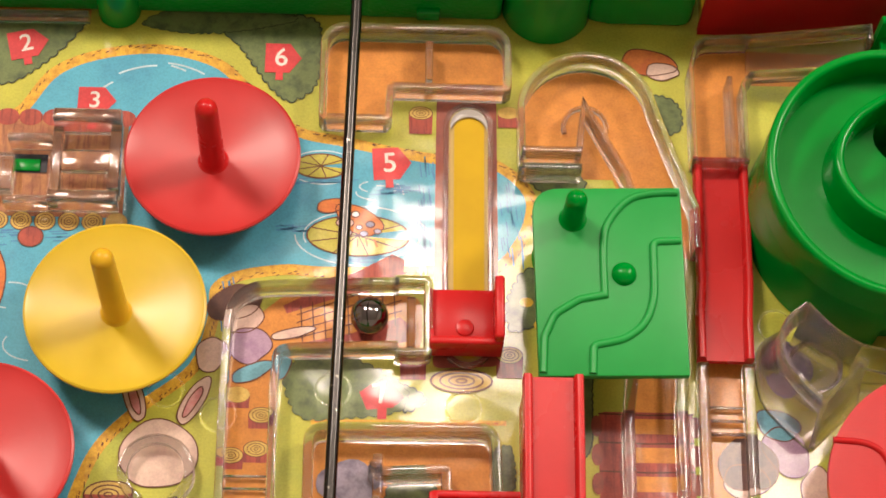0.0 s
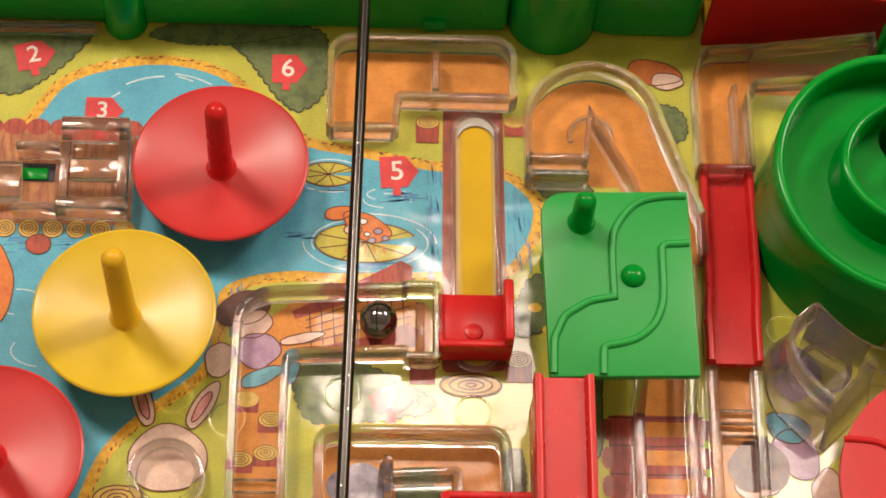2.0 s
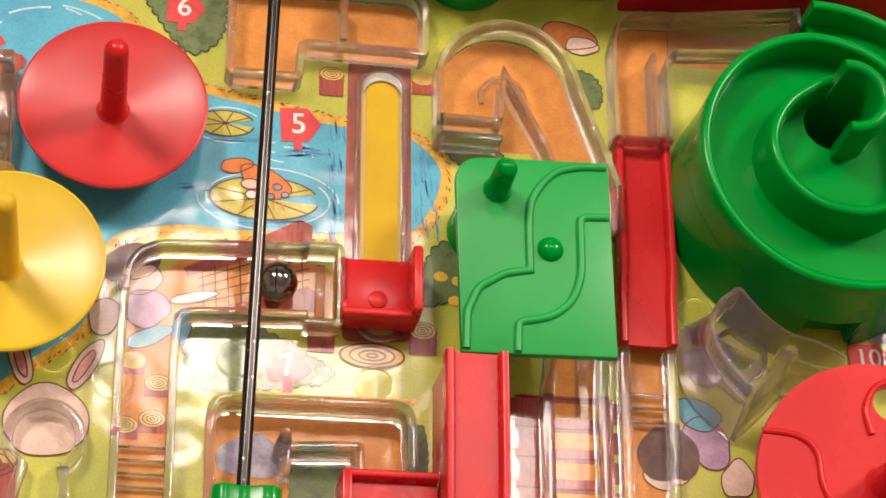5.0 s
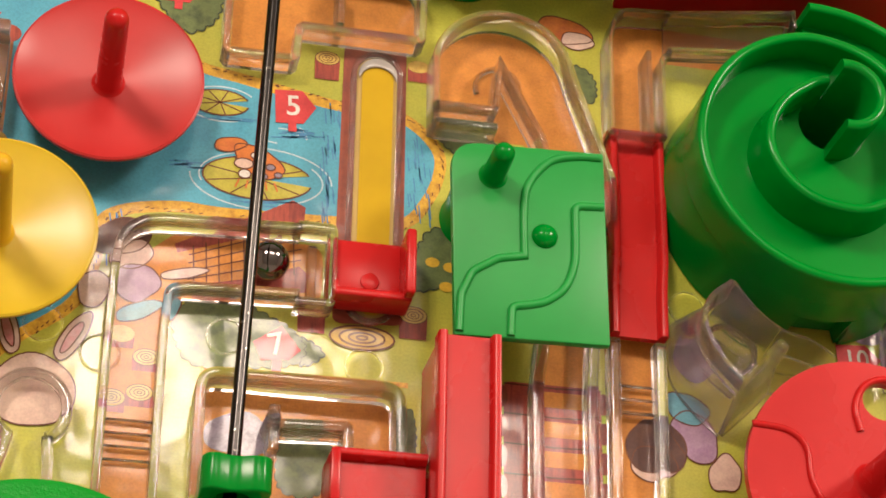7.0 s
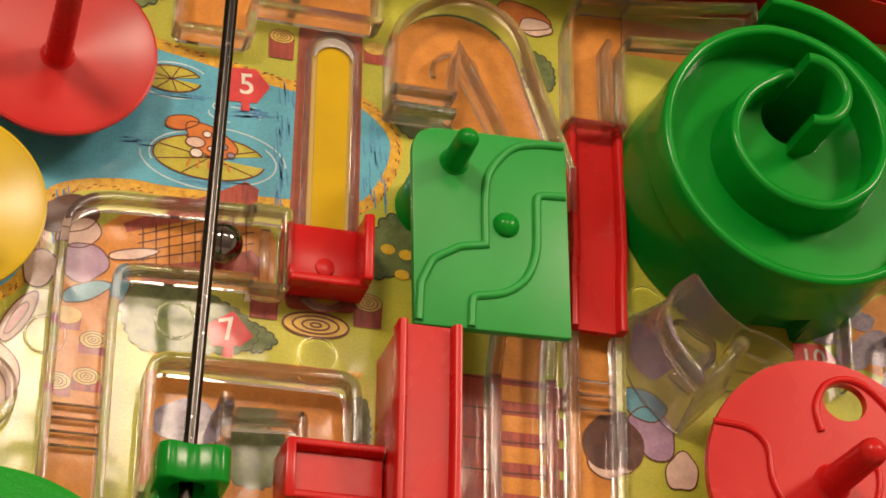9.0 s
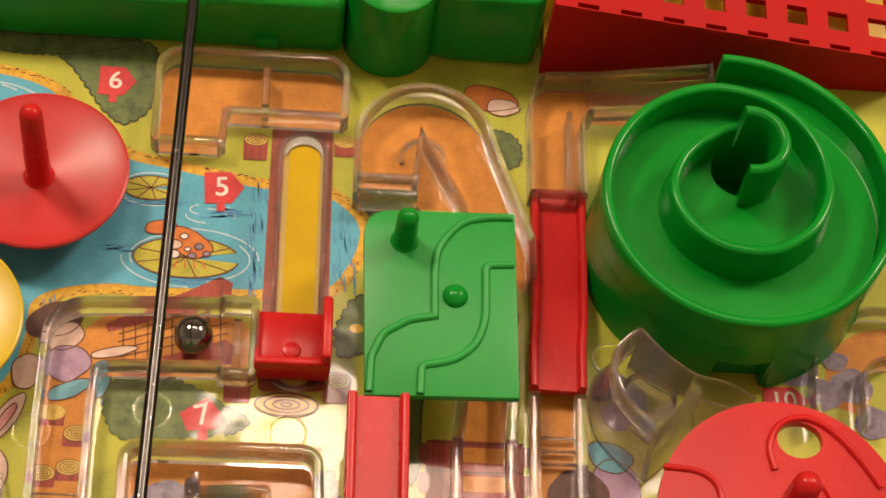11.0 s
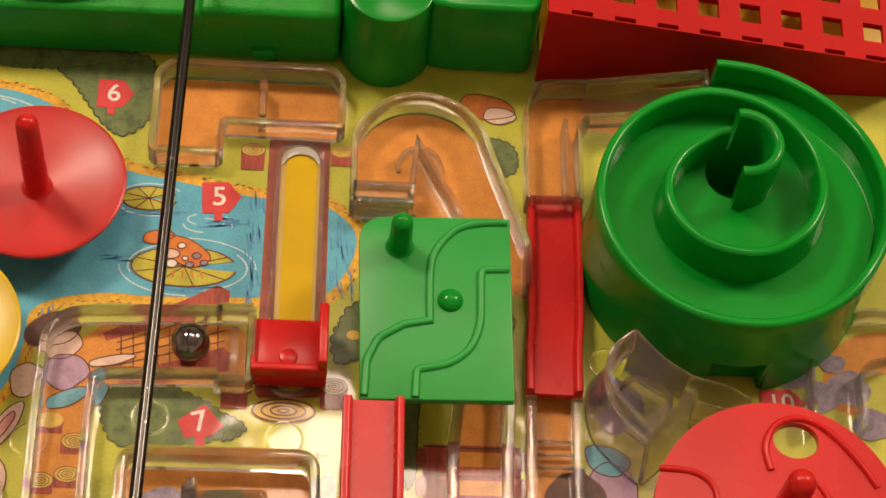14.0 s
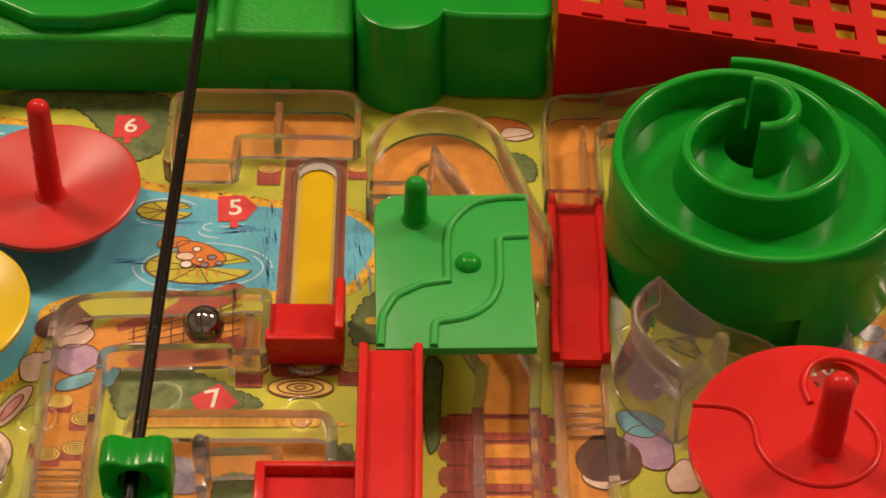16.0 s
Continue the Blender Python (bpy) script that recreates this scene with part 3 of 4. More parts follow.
for k in range(6):
    for ex in (59.5, 87.5):
        part("printed_deck_log_end", flat(ellipse(ex, -81.3 - 8.5 * k, 1.6, 3.2, 18), Z4), P_LOG, board)
part("printed_deck_lines", merge(*[strip([(60, -77.6 - 8.5 * k), (74, -77.9 - 8.5 * k), (87, -77.5 - 8.5 * k)], 0.45, Z5) for k in range(7)]), P_LINE, board)


def sign(text, x, y, w, h, lean, z=Z5):
    hx, hy = w / 2, h / 2
    pts = [(-hx, hy), (hx * 0.35, hy), (hx, 0), (hx * 0.35, -hy), (hx * 0.0, -hy), (hx * 0.0, -hy * 1.5), (-hx * 0.4, -hy * 1.5), (-hx * 0.4, -hy), (-hx, -hy)]
    c, s = math.cos(radians(lean)), math.sin(radians(lean))
    ob = part("printed_sign", flat([(x + c * a - s * b, y + s * a + c * b) for a, b in pts], z + 0.06), P_SIGN, board, "red printed arrow sign with a white number")
    part("number", number_mesh(text, x - w * 0.06, y, h * 0.62, z + 0.14, lean), P_WHITE, ob)


sign("2", -110, 37.5, 12, 9.5, 14)
sign("3", -88, 18.5, 11.5, 9, 0)
sign("5", 0.5, -0.3, 11.5, 10.5, 4)
sign("6", -33, 34.5, 11, 10, 0)
seven = part("printed_sign", flat([(-0.3, -67.4), (5.2, -74.0), (2.0, -77.0), (-5.4, -77.8), (-7.6, -72.6)], Z5 + 0.06), P_SIGN, board, "red printed pentagon sign with a white number")
part("number", number_mesh("7", -1.4, -73.0, 6.4, Z5 + 0.14, 16), P_WHITE, seven)
part("sign_post", flat([(-2.4, -77.4), (0.2, -77.2), (0.2, -80.4), (-2.4, -80.6)], Z4), P_SIGN, seven)
sign("10", 162, -60.5, 13, 9, 4)

for x, y in [(-15, -72), (-62, -73), (112, -50), (-47, -80), (22, -77)]:
    part("clear_stud", lathe(x, y, [(5.4, 0.5), (5.3, 0.85), (5.0, 0.95), (4.7, 0.85), (4.6, 0.5), (5.4, 0.5)], 40), CLEAR, board, "clear moulded ring", shadow=False)

# ---------------------------------------------------------------- slot with the sliding tray
slot = thing("slot", (23, -22, 0), "long yellow slot with a clear rounded rim", "slot")
part("slot_floor", prism(arc(23.3, 11.5, 4.5, 0, 180, 14) + arc(23.3, -57.5, 4.5, 180, 360, 14), 0.9, 1.1, 0), SLOT_YELLOW, slot, "ochre yellow slot floor")
part("slot_side", prism(arc(23, 12.5, 5.8, 0, 180, 14) + arc(23, -57.5, 5.8, 180, 360, 14), 0.5, 0.85, 0), SLOT_TAN, slot, "pale slot side")
part("rim", wall(arc(23, 12.5, 6.6, 0, 180, 16) + arc(23, -57.5, 6.6, 180, 360, 16), 1.6, 0.3, 2.2, True), CLEAR, slot, "clear moulded rim")

# added crescent: the clear end's bright reflection put in as a pale shape
part("slot_end_glint", prism(arc(23.2, 12.2, 5.6, 0, 180, 16) + arc(23.2, 9.6, 5.4, 168, 12, 16), 1.15, 1.9, 0.3), SLOT_GLINT, slot, "pale grey cap painted as the reflection on the clear slot end")
tray = thing("lift_tray", (22.5, -53, 0.8), "red plastic lift tray standing at the foot of the slot", "tray")
tray_floor = part("tray_floor", box(11.8, 32.6, -61.0, -42.6, 3.0, 5.6, 0.5), RED, tray)
part("front_wall", box(11.8, 32.6, -61.8, -59.4, 1.6, 12.0, 0.7, 3), RED, tray)
part("side_wall", prism([(30.0, -61.2), (32.8, -61.2), (32.8, -42.2), (30.0, -42.2)], 3.0, 16.0, 0.9, 3), RED, tray)
part("rib", box(11.8, 13.0, -61.0, -57.0, 3.0, 11.0, 0.4), RED, tray)
part("stud", lathe(22, -54.5, [(2.6, 5.5), (2.4, 6.2), (1.2, 6.5), (0, 6.5)], 28), RED, tray_floor)
part("slide_foot", box(18.5, 27.5, -57, -47, 0.8, 3.2, 0.3), RED, tray)

ball = part("steel_ball", lathe(-5.2, -51.5, [(5.5 * math.sin(math.pi * i / 24), 5.95 - 5.5 * math.cos(math.pi * i / 24)) for i in range(25)], 48), STEEL, at=(-5.2, -51.5, 0.45), angle=180)
tagged(ball, "polished steel ball resting at the end of a clear track", "ball")


# ---------------------------------------------------------------- clear tracks
def clear_track(label, at, walls, z1, t=1.7, mat=CLEAR):
    ob = thing("clear_track", at, label, "marble track", "clear marble tracks")
    for p, closed in walls:
        part("track_wall", wall(p, t, 0.3, z1, closed, 0.42), mat, ob)
    return ob


T7 = clear_track("clear plastic marble track bending past the bridge", (0, -60, 0), [
    (fillet([(3, -41.5), (-20, -42.3), (-45, -43.5), (-45.5, -76), (-45, -150)], 19, 14), False),
    (fillet([(3, -61), (-26, -62), (-31, -63), (-31.5, -75), (-31, -150)], 4, 6), False),
    (fillet([(2, -40.8), (11.5, -40.8), (11.5, -63), (2, -63)], 1.2, 4), False)], 8.5, 2.3)
for k in range(4):
    part("step_rib", box(-44.4, -32.2, -99.0 - 3.6 * k, -98.2 - 3.6 * k, 0.3, 2.4, 0.3), CLEAR, T7)
part("end_block", box(5.5, 8.0, -59.5, -44.0, 0.3, 3.0, 0.5), CLEAR, T7)
SQ = clear_track("clear plastic frame of a square maze track", (5, -100, 0), [
    (fillet([(-21, -122), (-21.2, -86.3), (30.4, -86), (31.4, -122)], 5, 8), False),
    (fillet([(-2, -94), (-2, -106)], 1, 2), False), (fillet([(-1.5, -99), (17, -98), (17, -106)], 1, 3), False)], 10.5, 2.8)
part("clear_peg", lathe(-2.6, -98.5, [(2.4, 0.4), (2.2, 8), (1.9, 13.6), (1.3, 15.2), (0, 15.8)], 24), CLEAR, SQ)
clear_track("clear plastic L-shaped track with rounded corners", (5, 25, 0), [
    (L_SHAPE, True),
    ([(11, 24), (11, 37)], False)], 8.5, 2.2)
U = clear_track("clear plastic horseshoe track round a printed path", (58, 10, 0), [
    ([(38.5, -5), (38.5, 6)] + arc(58, 13, 20, 170, 22, 26) + [(79, 12), (89, -17), (89, -30)], False),
    ([(55.5, 2), (57, 17), (69, -6), (73, -22)], False), ([(38.5, -4.5), (56, -4.5)], False), ([(38.5, 1), (56, 1)], False)], 10.0, 2.0)
part("floor_ring", sweep(arc(58, 13, 6.5, 200, -20, 18), [(-0.7, 0.3), (0.7, 0.3), (0.5, 1.6), (-0.5, 1.6)]), CLEAR, U)
NC = clear_track("clear plastic track climbing to the spiral tower", (98, 20, 0), [
    (fillet([(89.5, -1), (89.5, 30), (92, 40), (108, 41)], 6, 8), False),
    (fillet([(105, -1), (105, 25), (108, 28.5)], 3, 5), False), ([(89.5, -1), (105, -1)], False), ([(101, 0), (101, 27)], False)], 9.5, 1.5)
part("beam_wall", sweep([(107, 40.4, 0), (142.5, 40.0, 9)], wall_section(1.5, 3.0, 10.2, 0.6)), CLEAR, NC)
part("beam_wall", sweep([(107, 28.6, 0), (134, 27.0, 7)], wall_section(1.5, 3.0, 9.4, 0.6)), CLEAR, NC)
part("beam_floor", sweep([(107, 34.5, 0), (141.5, 33.5, 9)], [(-5.4, 3.0), (5.4, 3.0), (5.4, 4.1), (-5.4, 4.1)]), CLEAR, NC)
part("beam_end", box(141.6, 143.0, 34.5, 40.8, 11, 19.2, 0.4), CLEAR, NC)
clear_track("clear plastic zigzag track over a printed path", (75, -70, 0), [
    ([(61, -25), (71, -41.5), (64.2, -53), (70, -64.5), (68, -80), (68, -140)], False),
    ([(74, -25.5), (84, -40.5), (79, -52), (84, -63.5), (83, -80), (83, -140)], False)], 6.5, 3.2)
RT = clear_track("clear plastic straight track below the red chute", (96, -90, 0), [
    ([(89.7, -63.5), (89.2, -140)], False), ([(102.7, -63.5), (102, -140)], False)], 6.0, 3.0)
for k in range(3):
    part("step_rib", box(91, 101, -76.5 - 4 * k, -75.5 - 4 * k, 0.3, 2.6 + 0.4 * k, 0.3), CLEAR, RT)
clear_track("clear plastic keyhole-shaped track rim", (-63, -102, 0), [
    (arc(-63, -98, 9.2, -57, 237, 30) + [(-69.6, -113), (-72.5, -125)], False), ([(-58, -105.7), (-57, -113), (-57.5, -125)], False)], 5.0, 2.8)
clear_track("clear plastic curved track beside printed stones", (185, -50, 0), [
    ([(169, -70), (169, -56)] + arc(189, -53, 20, 172, 80, 16) + [(203, -33)], False),     ([(183, -70), (183, -58)] + arc(190, -56, 7, 172, 80, 8), False)], 8.0, 1.4)
clear_track("clear plastic track at the top edge", (-108, 48, 0), [
    ([(-140, 45), (-92, 45.5)], False), ([(-140, 53), (-92, 53)], False)], 6.0, 1.6)
part("printed_path", flat([(-140, 46), (-92, 46.5), (-92, 53), (-140, 53)], Z4), P_PATH, board)

cage = thing("clear_bridge_box", (-90, -4, 0), "clear plastic bridge box over a printed jetty", "clear box")
for x0, x1, y0, y1, z0, z1 in [(-99, -79, 6.5, 10.5, 0.6, 11), (-99, -79, -19, -15.5, 0.6, 10), (-82, -78.6, -15, 6, 0.6, 10), (-99, -96, -15, 6, 0.6, 8),
                               (-96, -82, -8, -1, 4, 7), (-112, -99, 1, 3, 0.6, 9), (-112, -99, -19, -17, 0.6, 9), (-126, -110, -14, -2, 0.6, 6)]:
    part("panel", box(x0, x1, y0, y1, z0, z1, 0.6), CLEAR, cage)
# no recess here: the opening's darkness is a flat patch of dark colour
part("hole", flat([(-111, 0), (-101, 0), (-101, -6), (-111, -6)], Z6 + 0.1), TABLE, cage, "flat dark patch painted as the shade inside an opening")
part("flap", box(-110.5, -103, -5.6, -1.8, 0.6, 1.2, 0.2), GREEN, cage, "green flap in the opening")


# ---------------------------------------------------------------- spinning discs
def spinner(x, y, mat, pin_mat, label, zr, top):
    ob = thing("spinning_disc", (x, y, 0), label, "spinning disc", "spinning discs")
    R = 25.5
    prof = [(0, zr - 4.2), (4, zr - 4.1), (12, zr - 2.9), (20, zr - 1.4), (R - 1.4, zr - 0.2), (R - 0.7, zr + 0.15), (R - 0.1, zr - 0.2), (R, zr - 0.9), (R - 0.5, zr - 2.2),
            (20, zr - 4.4), (10, zr - 6.2), (6.5, zr - 7.5), (6.5, 0.6), (0, 0.6)]
    dish = part("dish", lathe(x, y, prof, 128), mat, ob, angle=50)
    part("pin", lathe(x, y, dome(3.6, zr - 4.3, top, 0.88), 32), pin_mat, ob)
    return ob


spinner(-51.6, -5.4, RED_DISC, RED, "red plastic spinning disc with an upright pin", 14.0, 45)
spinner(-76.0, -54.6, YELLOW_DISC, YELLOW, "yellow plastic spinning disc with an upright pin", 16.5, 52)
spinner(-109.5, -97.0, RED_DISC, RED, "red plastic spinning disc standing beside the yellow one", 16.5, 52)

# ---------------------------------------------------------------- tilting plate
plate = thing("turning_plate", (51.5, -27, 0), "satin green turning plate with two raised guide ridges", "turning plate")
pl = [(82.3, -17.3), (83, -74.5), (41.5, -75.5)] + fillet([(41, -60), (40, -18.6), (60, -18)], 8, 8)[1:-1]
plate_top = part("plate_top", prism(pl[::-1], 20.8, 23.6, 0.5, 2), GREEN_SATIN, plate)
part("guide_ridge", ridge(spline([(81.5, -19), (74, -19.5), (67, -22), (61.5, -29), (60, -36), (60, -50)], 6, False) + fillet([(60, -51), (53, -52.5), (46, -57), (43, -64), (42.6, -74.5)], 5, 5)[0:], 2.3, 1.2, 23.6), GREEN_SATIN, plate_top)
part("guide_ridge", ridge(fillet([(81.8, -34), (74, -34.5), (74, -40)], 2, 4) + spline([(74, -44), (73.6, -52), (71, -59), (66, -63.5), (61, -65.2)], 5, False) + fillet([(60, -65.4), (56.6, -66), (56.3, -74.5)], 2, 4), 2.3, 1.2, 23.6), GREEN_SATIN, plate_top)
part("bump", lathe(65.6, -44.6, [(3.6, 23.4), (3.4, 24.3), (2.6, 25.4), (1.4, 26.0), (0, 26.2)], 32), GREEN, plate_top)
part("pin", lathe(51.5, -28, dome(3.3, 23.2, 39, 0.92), 32), GREEN, plate)
part("pivot_post", lathe(51, -30, [(9.2, 20.9), (9.0, 1.0), (9.4, 0.4), (0, 0.4)], 48), GREEN, plate)

# ---------------------------------------------------------------- red chutes
CH = [(-8.2, -3.0), (8.2, -3.0), (8.2, 2.6), (7.9, 3.1), (7.1, 3.3), (6.3, 3.1), (5.9, 2.6), (5.5, 0.2), (-5.5, 0.2), (-5.9, 2.6), (-6.3, 3.1), (-7.1, 3.3), (-7.9, 3.1), (-8.2, 2.6)]
chute = thing("red_chute", (45.5, -90, 0), "straight red plastic chute with two rails", "chute", "red chutes")
part("channel", sweep([(45.3, -75.6, 23.0), (45.3, -100, 23.0), (45.0, -150, 22.5)], CH), RED, chute)
part("support", prism([(37.6, -76.5), (53.0, -76.5), (53.0, -150), (37.6, -150)], 0.4, 20.4, 0.4), RED, chute)
chute2 = thing("red_chute", (25, -114, 0), "short red plastic chute butting against the taller one", "chute", "red chutes")
part("channel", sweep([(13.0, -113.5, 12.5), (36.8, -113.5, 12.5)], [(o * 0.95, h) for o, h in CH]), RED, chute2)
part("support", box(13.5, 36.9, -120.5, -107, 0.4, 9.9, 0.4), RED, chute2)
part("side_wall", box(12.0, 14.6, -121.5, -106, 0.4, 16.0, 0.7), RED, chute2)
chute3 = thing("red_chute", (97, -30, 0), "sloping red plastic chute between two clear tracks", "chute", "red chutes")
part("channel", sweep([(97.8, 0.8, 2.6), (97.6, -4, 2.8), (97.4, -20, 4.0), (96.9, -40, 5.6), (96.0, -50, 6.4), (95.8, -63.5, 6.6)], [(o * 0.97, max(h, -2.1)) for o, h in CH]), RED, chute3)
part("support", box(91, 102, -61, -30, 0.4, 3.4, 0.3), RED, chute3)

# ---------------------------------------------------------------- green spiral tower
tower = thing("spiral_tower", (145, -16, 0), "green plastic spiral tower with a winding ledge and a hole", "spiral tower")
cx, cy = 146.0, -16.0
# one wall winds in from the ledge to the rim and on to the middle: angle, radius, height of its top
WIND = [(92, 53.8, 27), (76, 53.2, 27), (58, 51, 27.8), (38, 48.2, 29.5), (20, 45, 32), (0, 41.8, 34.8), (-30, 39.6, 36.5), (-90, 38.8, 37.5), (-140, 39.2, 37.6), (-180, 39.6, 37.5),
        (-227, 38.9, 37), (-258, 37.4, 37), (-287, 33.6, 37.2), (-311, 29.2, 38), (-338, 24.6, 38.6), (-372, 21, 39.2), (-405, 18.6, 39.6), (-459, 17.9, 39.8), (-499, 19.2, 39.6),
        (-540, 21, 39.3), (-573, 21, 38.8), (-602, 21.4, 38.2), (-624, 23.2, 37.8)]


def winding(a0, a1, n):
    out = []
    for i in range(n + 1):
        a = a0 + (a1 - a0) * i / n
        r = np.interp(-a, [-w[0] for w in WIND], [w[1] for w in WIND])
        z = np.interp(-a, [-w[0] for w in WIND], [w[2] for w in WIND])
        out.append((r, z, a))
    for _ in range(3):
        out = [out[0]] + [((p[0] + q[0] + w[0]) / 3, (p[1] + q[1] + w[1]) / 3, q[2]) for p, q, w in zip(out, out[1:], out[2:])] + [out[-1]]
    return [(cx + r * math.cos(radians(a)), cy + r * math.sin(radians(a)), z) for r, z, a in out]


def rim_section(foot_out, foot_in, depth, t=1.45):
    c = [(t * math.cos(a), -t * 0.8 + t * 0.8 * math.sin(a)) for a in [math.pi * k / 6 for k in range(7)]]
    return [(-foot_in, -depth)] + [(foot_out, -depth), (foot_out - (foot_out - t) * 0.35, -depth + 1.6), (t + (foot_out - t) * 0.25, -depth * 0.45)] + c + [(-foot_in + 0.3, -depth + 2.5)]


def ring_floor(x0, y0, r_out, hx, hy, hr, z_top, z_bot):
    """A round floor with a hole in it."""
    bm = bmesh.new()
    ro = [bm.verts.new((*p, z_top)) for p in arc(x0, y0, r_out, 0, 360, 96)[:-1]]
    ri = [bm.verts.new((*p, z_top)) for p in arc(hx, hy, hr, 0, 360, 36)[:-1]]
    bmesh.ops.triangle_fill(bm, use_beauty=True, edges=[bm.edges.new((ro[i], ro[(i + 1) % 96])) for i in range(96)] + [bm.edges.new((ri[i], ri[(i + 1) % 36])) for i in range(36)])
    ext = bmesh.ops.extrude_face_region(bm, geom=bm.faces[:])
    for v in ext["geom"]:
        if isinstance(v, bmesh.types.BMVert):
            v.co.z = z_bot
    return bm


DOOR = (-101, -77)
drum = lathe(cx, cy, [(37.5, 24.5), (40.0, 25.0), (40.35, 22), (40.8, 15), (41.5, 2), (41.7, 0.5), (38.9, 0.5), (38.2, 15), (37.6, 22), (37.5, 24.5)], 150)
gone = []
for f in drum.faces:
    c = f.calc_center_median()
    a = math.degrees(math.atan2(c.y - cy, c.x - cx))
    if DOOR[0] < a < DOOR[1] and c.z < 15:
        gone.append(f)
bmesh.ops.delete(drum, geom=gone, context="FACES")
drum_part = part("drum", drum, GREEN, tower, angle=50)
part("drum_floor", ring_floor(cx, cy, 38.6, 146.3, -1.5, 8.2, 26.8, 24.2), GREEN, tower)
part("outer_rim", sweep(winding(4, -262, 140), rim_section(1.6, 2.2, 13.5)), GREEN, tower, angle=60)
part("inner_rim", sweep(winding(-258, -624, 150), rim_section(3.4, 2.0, 14.5)), GREEN, tower, angle=60)
part("drop_well", lathe(146.3, -1.5, [(8.2, 26.4), (8.0, 6), (0, 6), (0, 5), (9.2, 5), (9.4, 26.4)], 40), GREEN, tower, "deep green drop hole")
part("hook_wall", sweep([(*p, 0) for p in arc(146.3, -1.5, 9.6, 97, -98, 40)], [(-1.7, 22), (2.3, 22), (1.7, 30), (1.6, 43.6), (1.1, 44.6), (0, 45.0), (-1.1, 44.6), (-1.6, 43.6)]), GREEN, tower, angle=50)
part("ledge_wall", sweep(winding(92, 2, 60), rim_section(1.7, 1.6, 20)), GREEN, tower, angle=60)
led = []
for i in range(49):
    a = 91 - 92 * i / 48
    rw = np.interp(-a, [-w[0] for w in WIND[:7]], [w[1] for w in WIND[:7]])
    led.append((cx + (rw + 39) / 2 * math.cos(radians(a)), cy + (rw + 39) / 2 * math.sin(radians(a)), 17.5 + 6.5 * i / 48))
part("ledge", sweep(led, [(-8, -2.4), (7.2, -2.4), (7.2, 0), (-8, 0)]), GREEN, tower)
for a in DOOR:
    c, sn = math.cos(radians(a)), math.sin(radians(a))
    part("door_jamb", wall([(cx + 40.9 * c, cy + 40.9 * sn), (cx + 36.4 * c, cy + 36.4 * sn)], 1.6, 0.5, 15.2), GREEN, drum_part)
part("doorway_back", wall([(cx - 9.4, cy - 35.6), (cx + 9.4, cy - 35.6)], 1.6, 0.5, 15.2), GREEN, drum_part)
part("doorway_roof", box(cx - 9, cx + 9, cy - 39.5, cy - 35, 14.8, 16.2, 0), GREEN, drum_part)

# ---------------------------------------------------------------- red wheel with keyhole
wheel = thing("turntable", (153, -104, 0), "red plastic turntable with a raised loop, a hole and a pin", "turntable")
wx, wy, WR = 153.0, -104.5, 33.5
hx, hy, hr = 159.0, -82.0, 6.2
bm = bmesh.new()
outer = [bm.verts.new((*p, 21.5)) for p in arc(wx, wy, WR, 0, 360, 96)[:-1]]
hole_pts = [bm.verts.new((*p, 21.5)) for p in ellipse(hx, hy, hr, hr * 0.85, 32)]
oe = [bm.edges.new((outer[i], outer[(i + 1) % 96])) for i in range(96)]
he = [bm.edges.new((hole_pts[i], hole_pts[(i + 1) % 32])) for i in range(32)]
bmesh.ops.triangle_fill(bm, use_beauty=True, edges=oe + he)
r = bmesh.ops.extrude_face_region(bm, geom=bm.faces[:])
for v in r["geom"]:
    if isinstance(v, bmesh.types.BMVert):
        v.co.z = 18.8
disc = part("disc", bm, RED, wheel)
part("loop_ridge", ridge(spline([(151.5, -91), (150.5, -84), (154, -77.5), (161, -75.5), (168, -79), (175, -87), (180, -95)], 6, False), 2.0, 1.2, 21.5), RED, disc)
part("loop_ridge", ridge(spline([(121.5, -91.5), (131, -92.5), (136, -97), (137, -106), (141, -113), (149, -117), (158, -116), (165, -110), (167, -101), (163, -93)], 6, False), 1.8, 1.05, 21.5), RED, disc)
part("pin", lathe(wx + 0.5, wy - 0.5, dome(4.2, 21.2, 48, 0.9), 32), RED, wheel)
part("hub", lathe(wx, wy, [(0, 19), (9, 19), (9, 0.5), (0, 0.5)], 40), RED, wheel)

# ---------------------------------------------------------------- smoky clear cup
cup = thing("clear_cup", (124, -70, 0), "smoky clear plastic catch cup with a flared skirt", "cup")


def shell(upper, lower, t, n=8):
    """A thin wall between two curves in space, with a rounded upper edge."""
    up, lo = spline(upper, n, False), spline(lower, n, False)
    bm = bmesh.new()
    rows = []
    for i, (u, w) in enumerate(zip(up, lo)):
        u, w = Vector(u), Vector(w)
        d = Vector(up[min(i + 1, len(up) - 1)]) - Vector(up[max(i - 1, 0)])
        nrm = Vector((-d.y, d.x, 0)).normalized() * (t / 2)
        rim = Vector((0, 0, t * 0.45))
        rows.append([bm.verts.new(v) for v in (w + nrm, u + nrm, u + nrm * 0.6 + rim * 0.8, u + rim, u - nrm * 0.6 + rim * 0.8, u - nrm, w - nrm)])
    for a, b in zip(rows, rows[1:]):
        for j in range(7):
            bm.faces.new((a[j], a[(j + 1) % 7], b[(j + 1) % 7], b[j]))
    bm.faces.new(rows[0])
    bm.faces.new(rows[-1][::-1])
    return bm


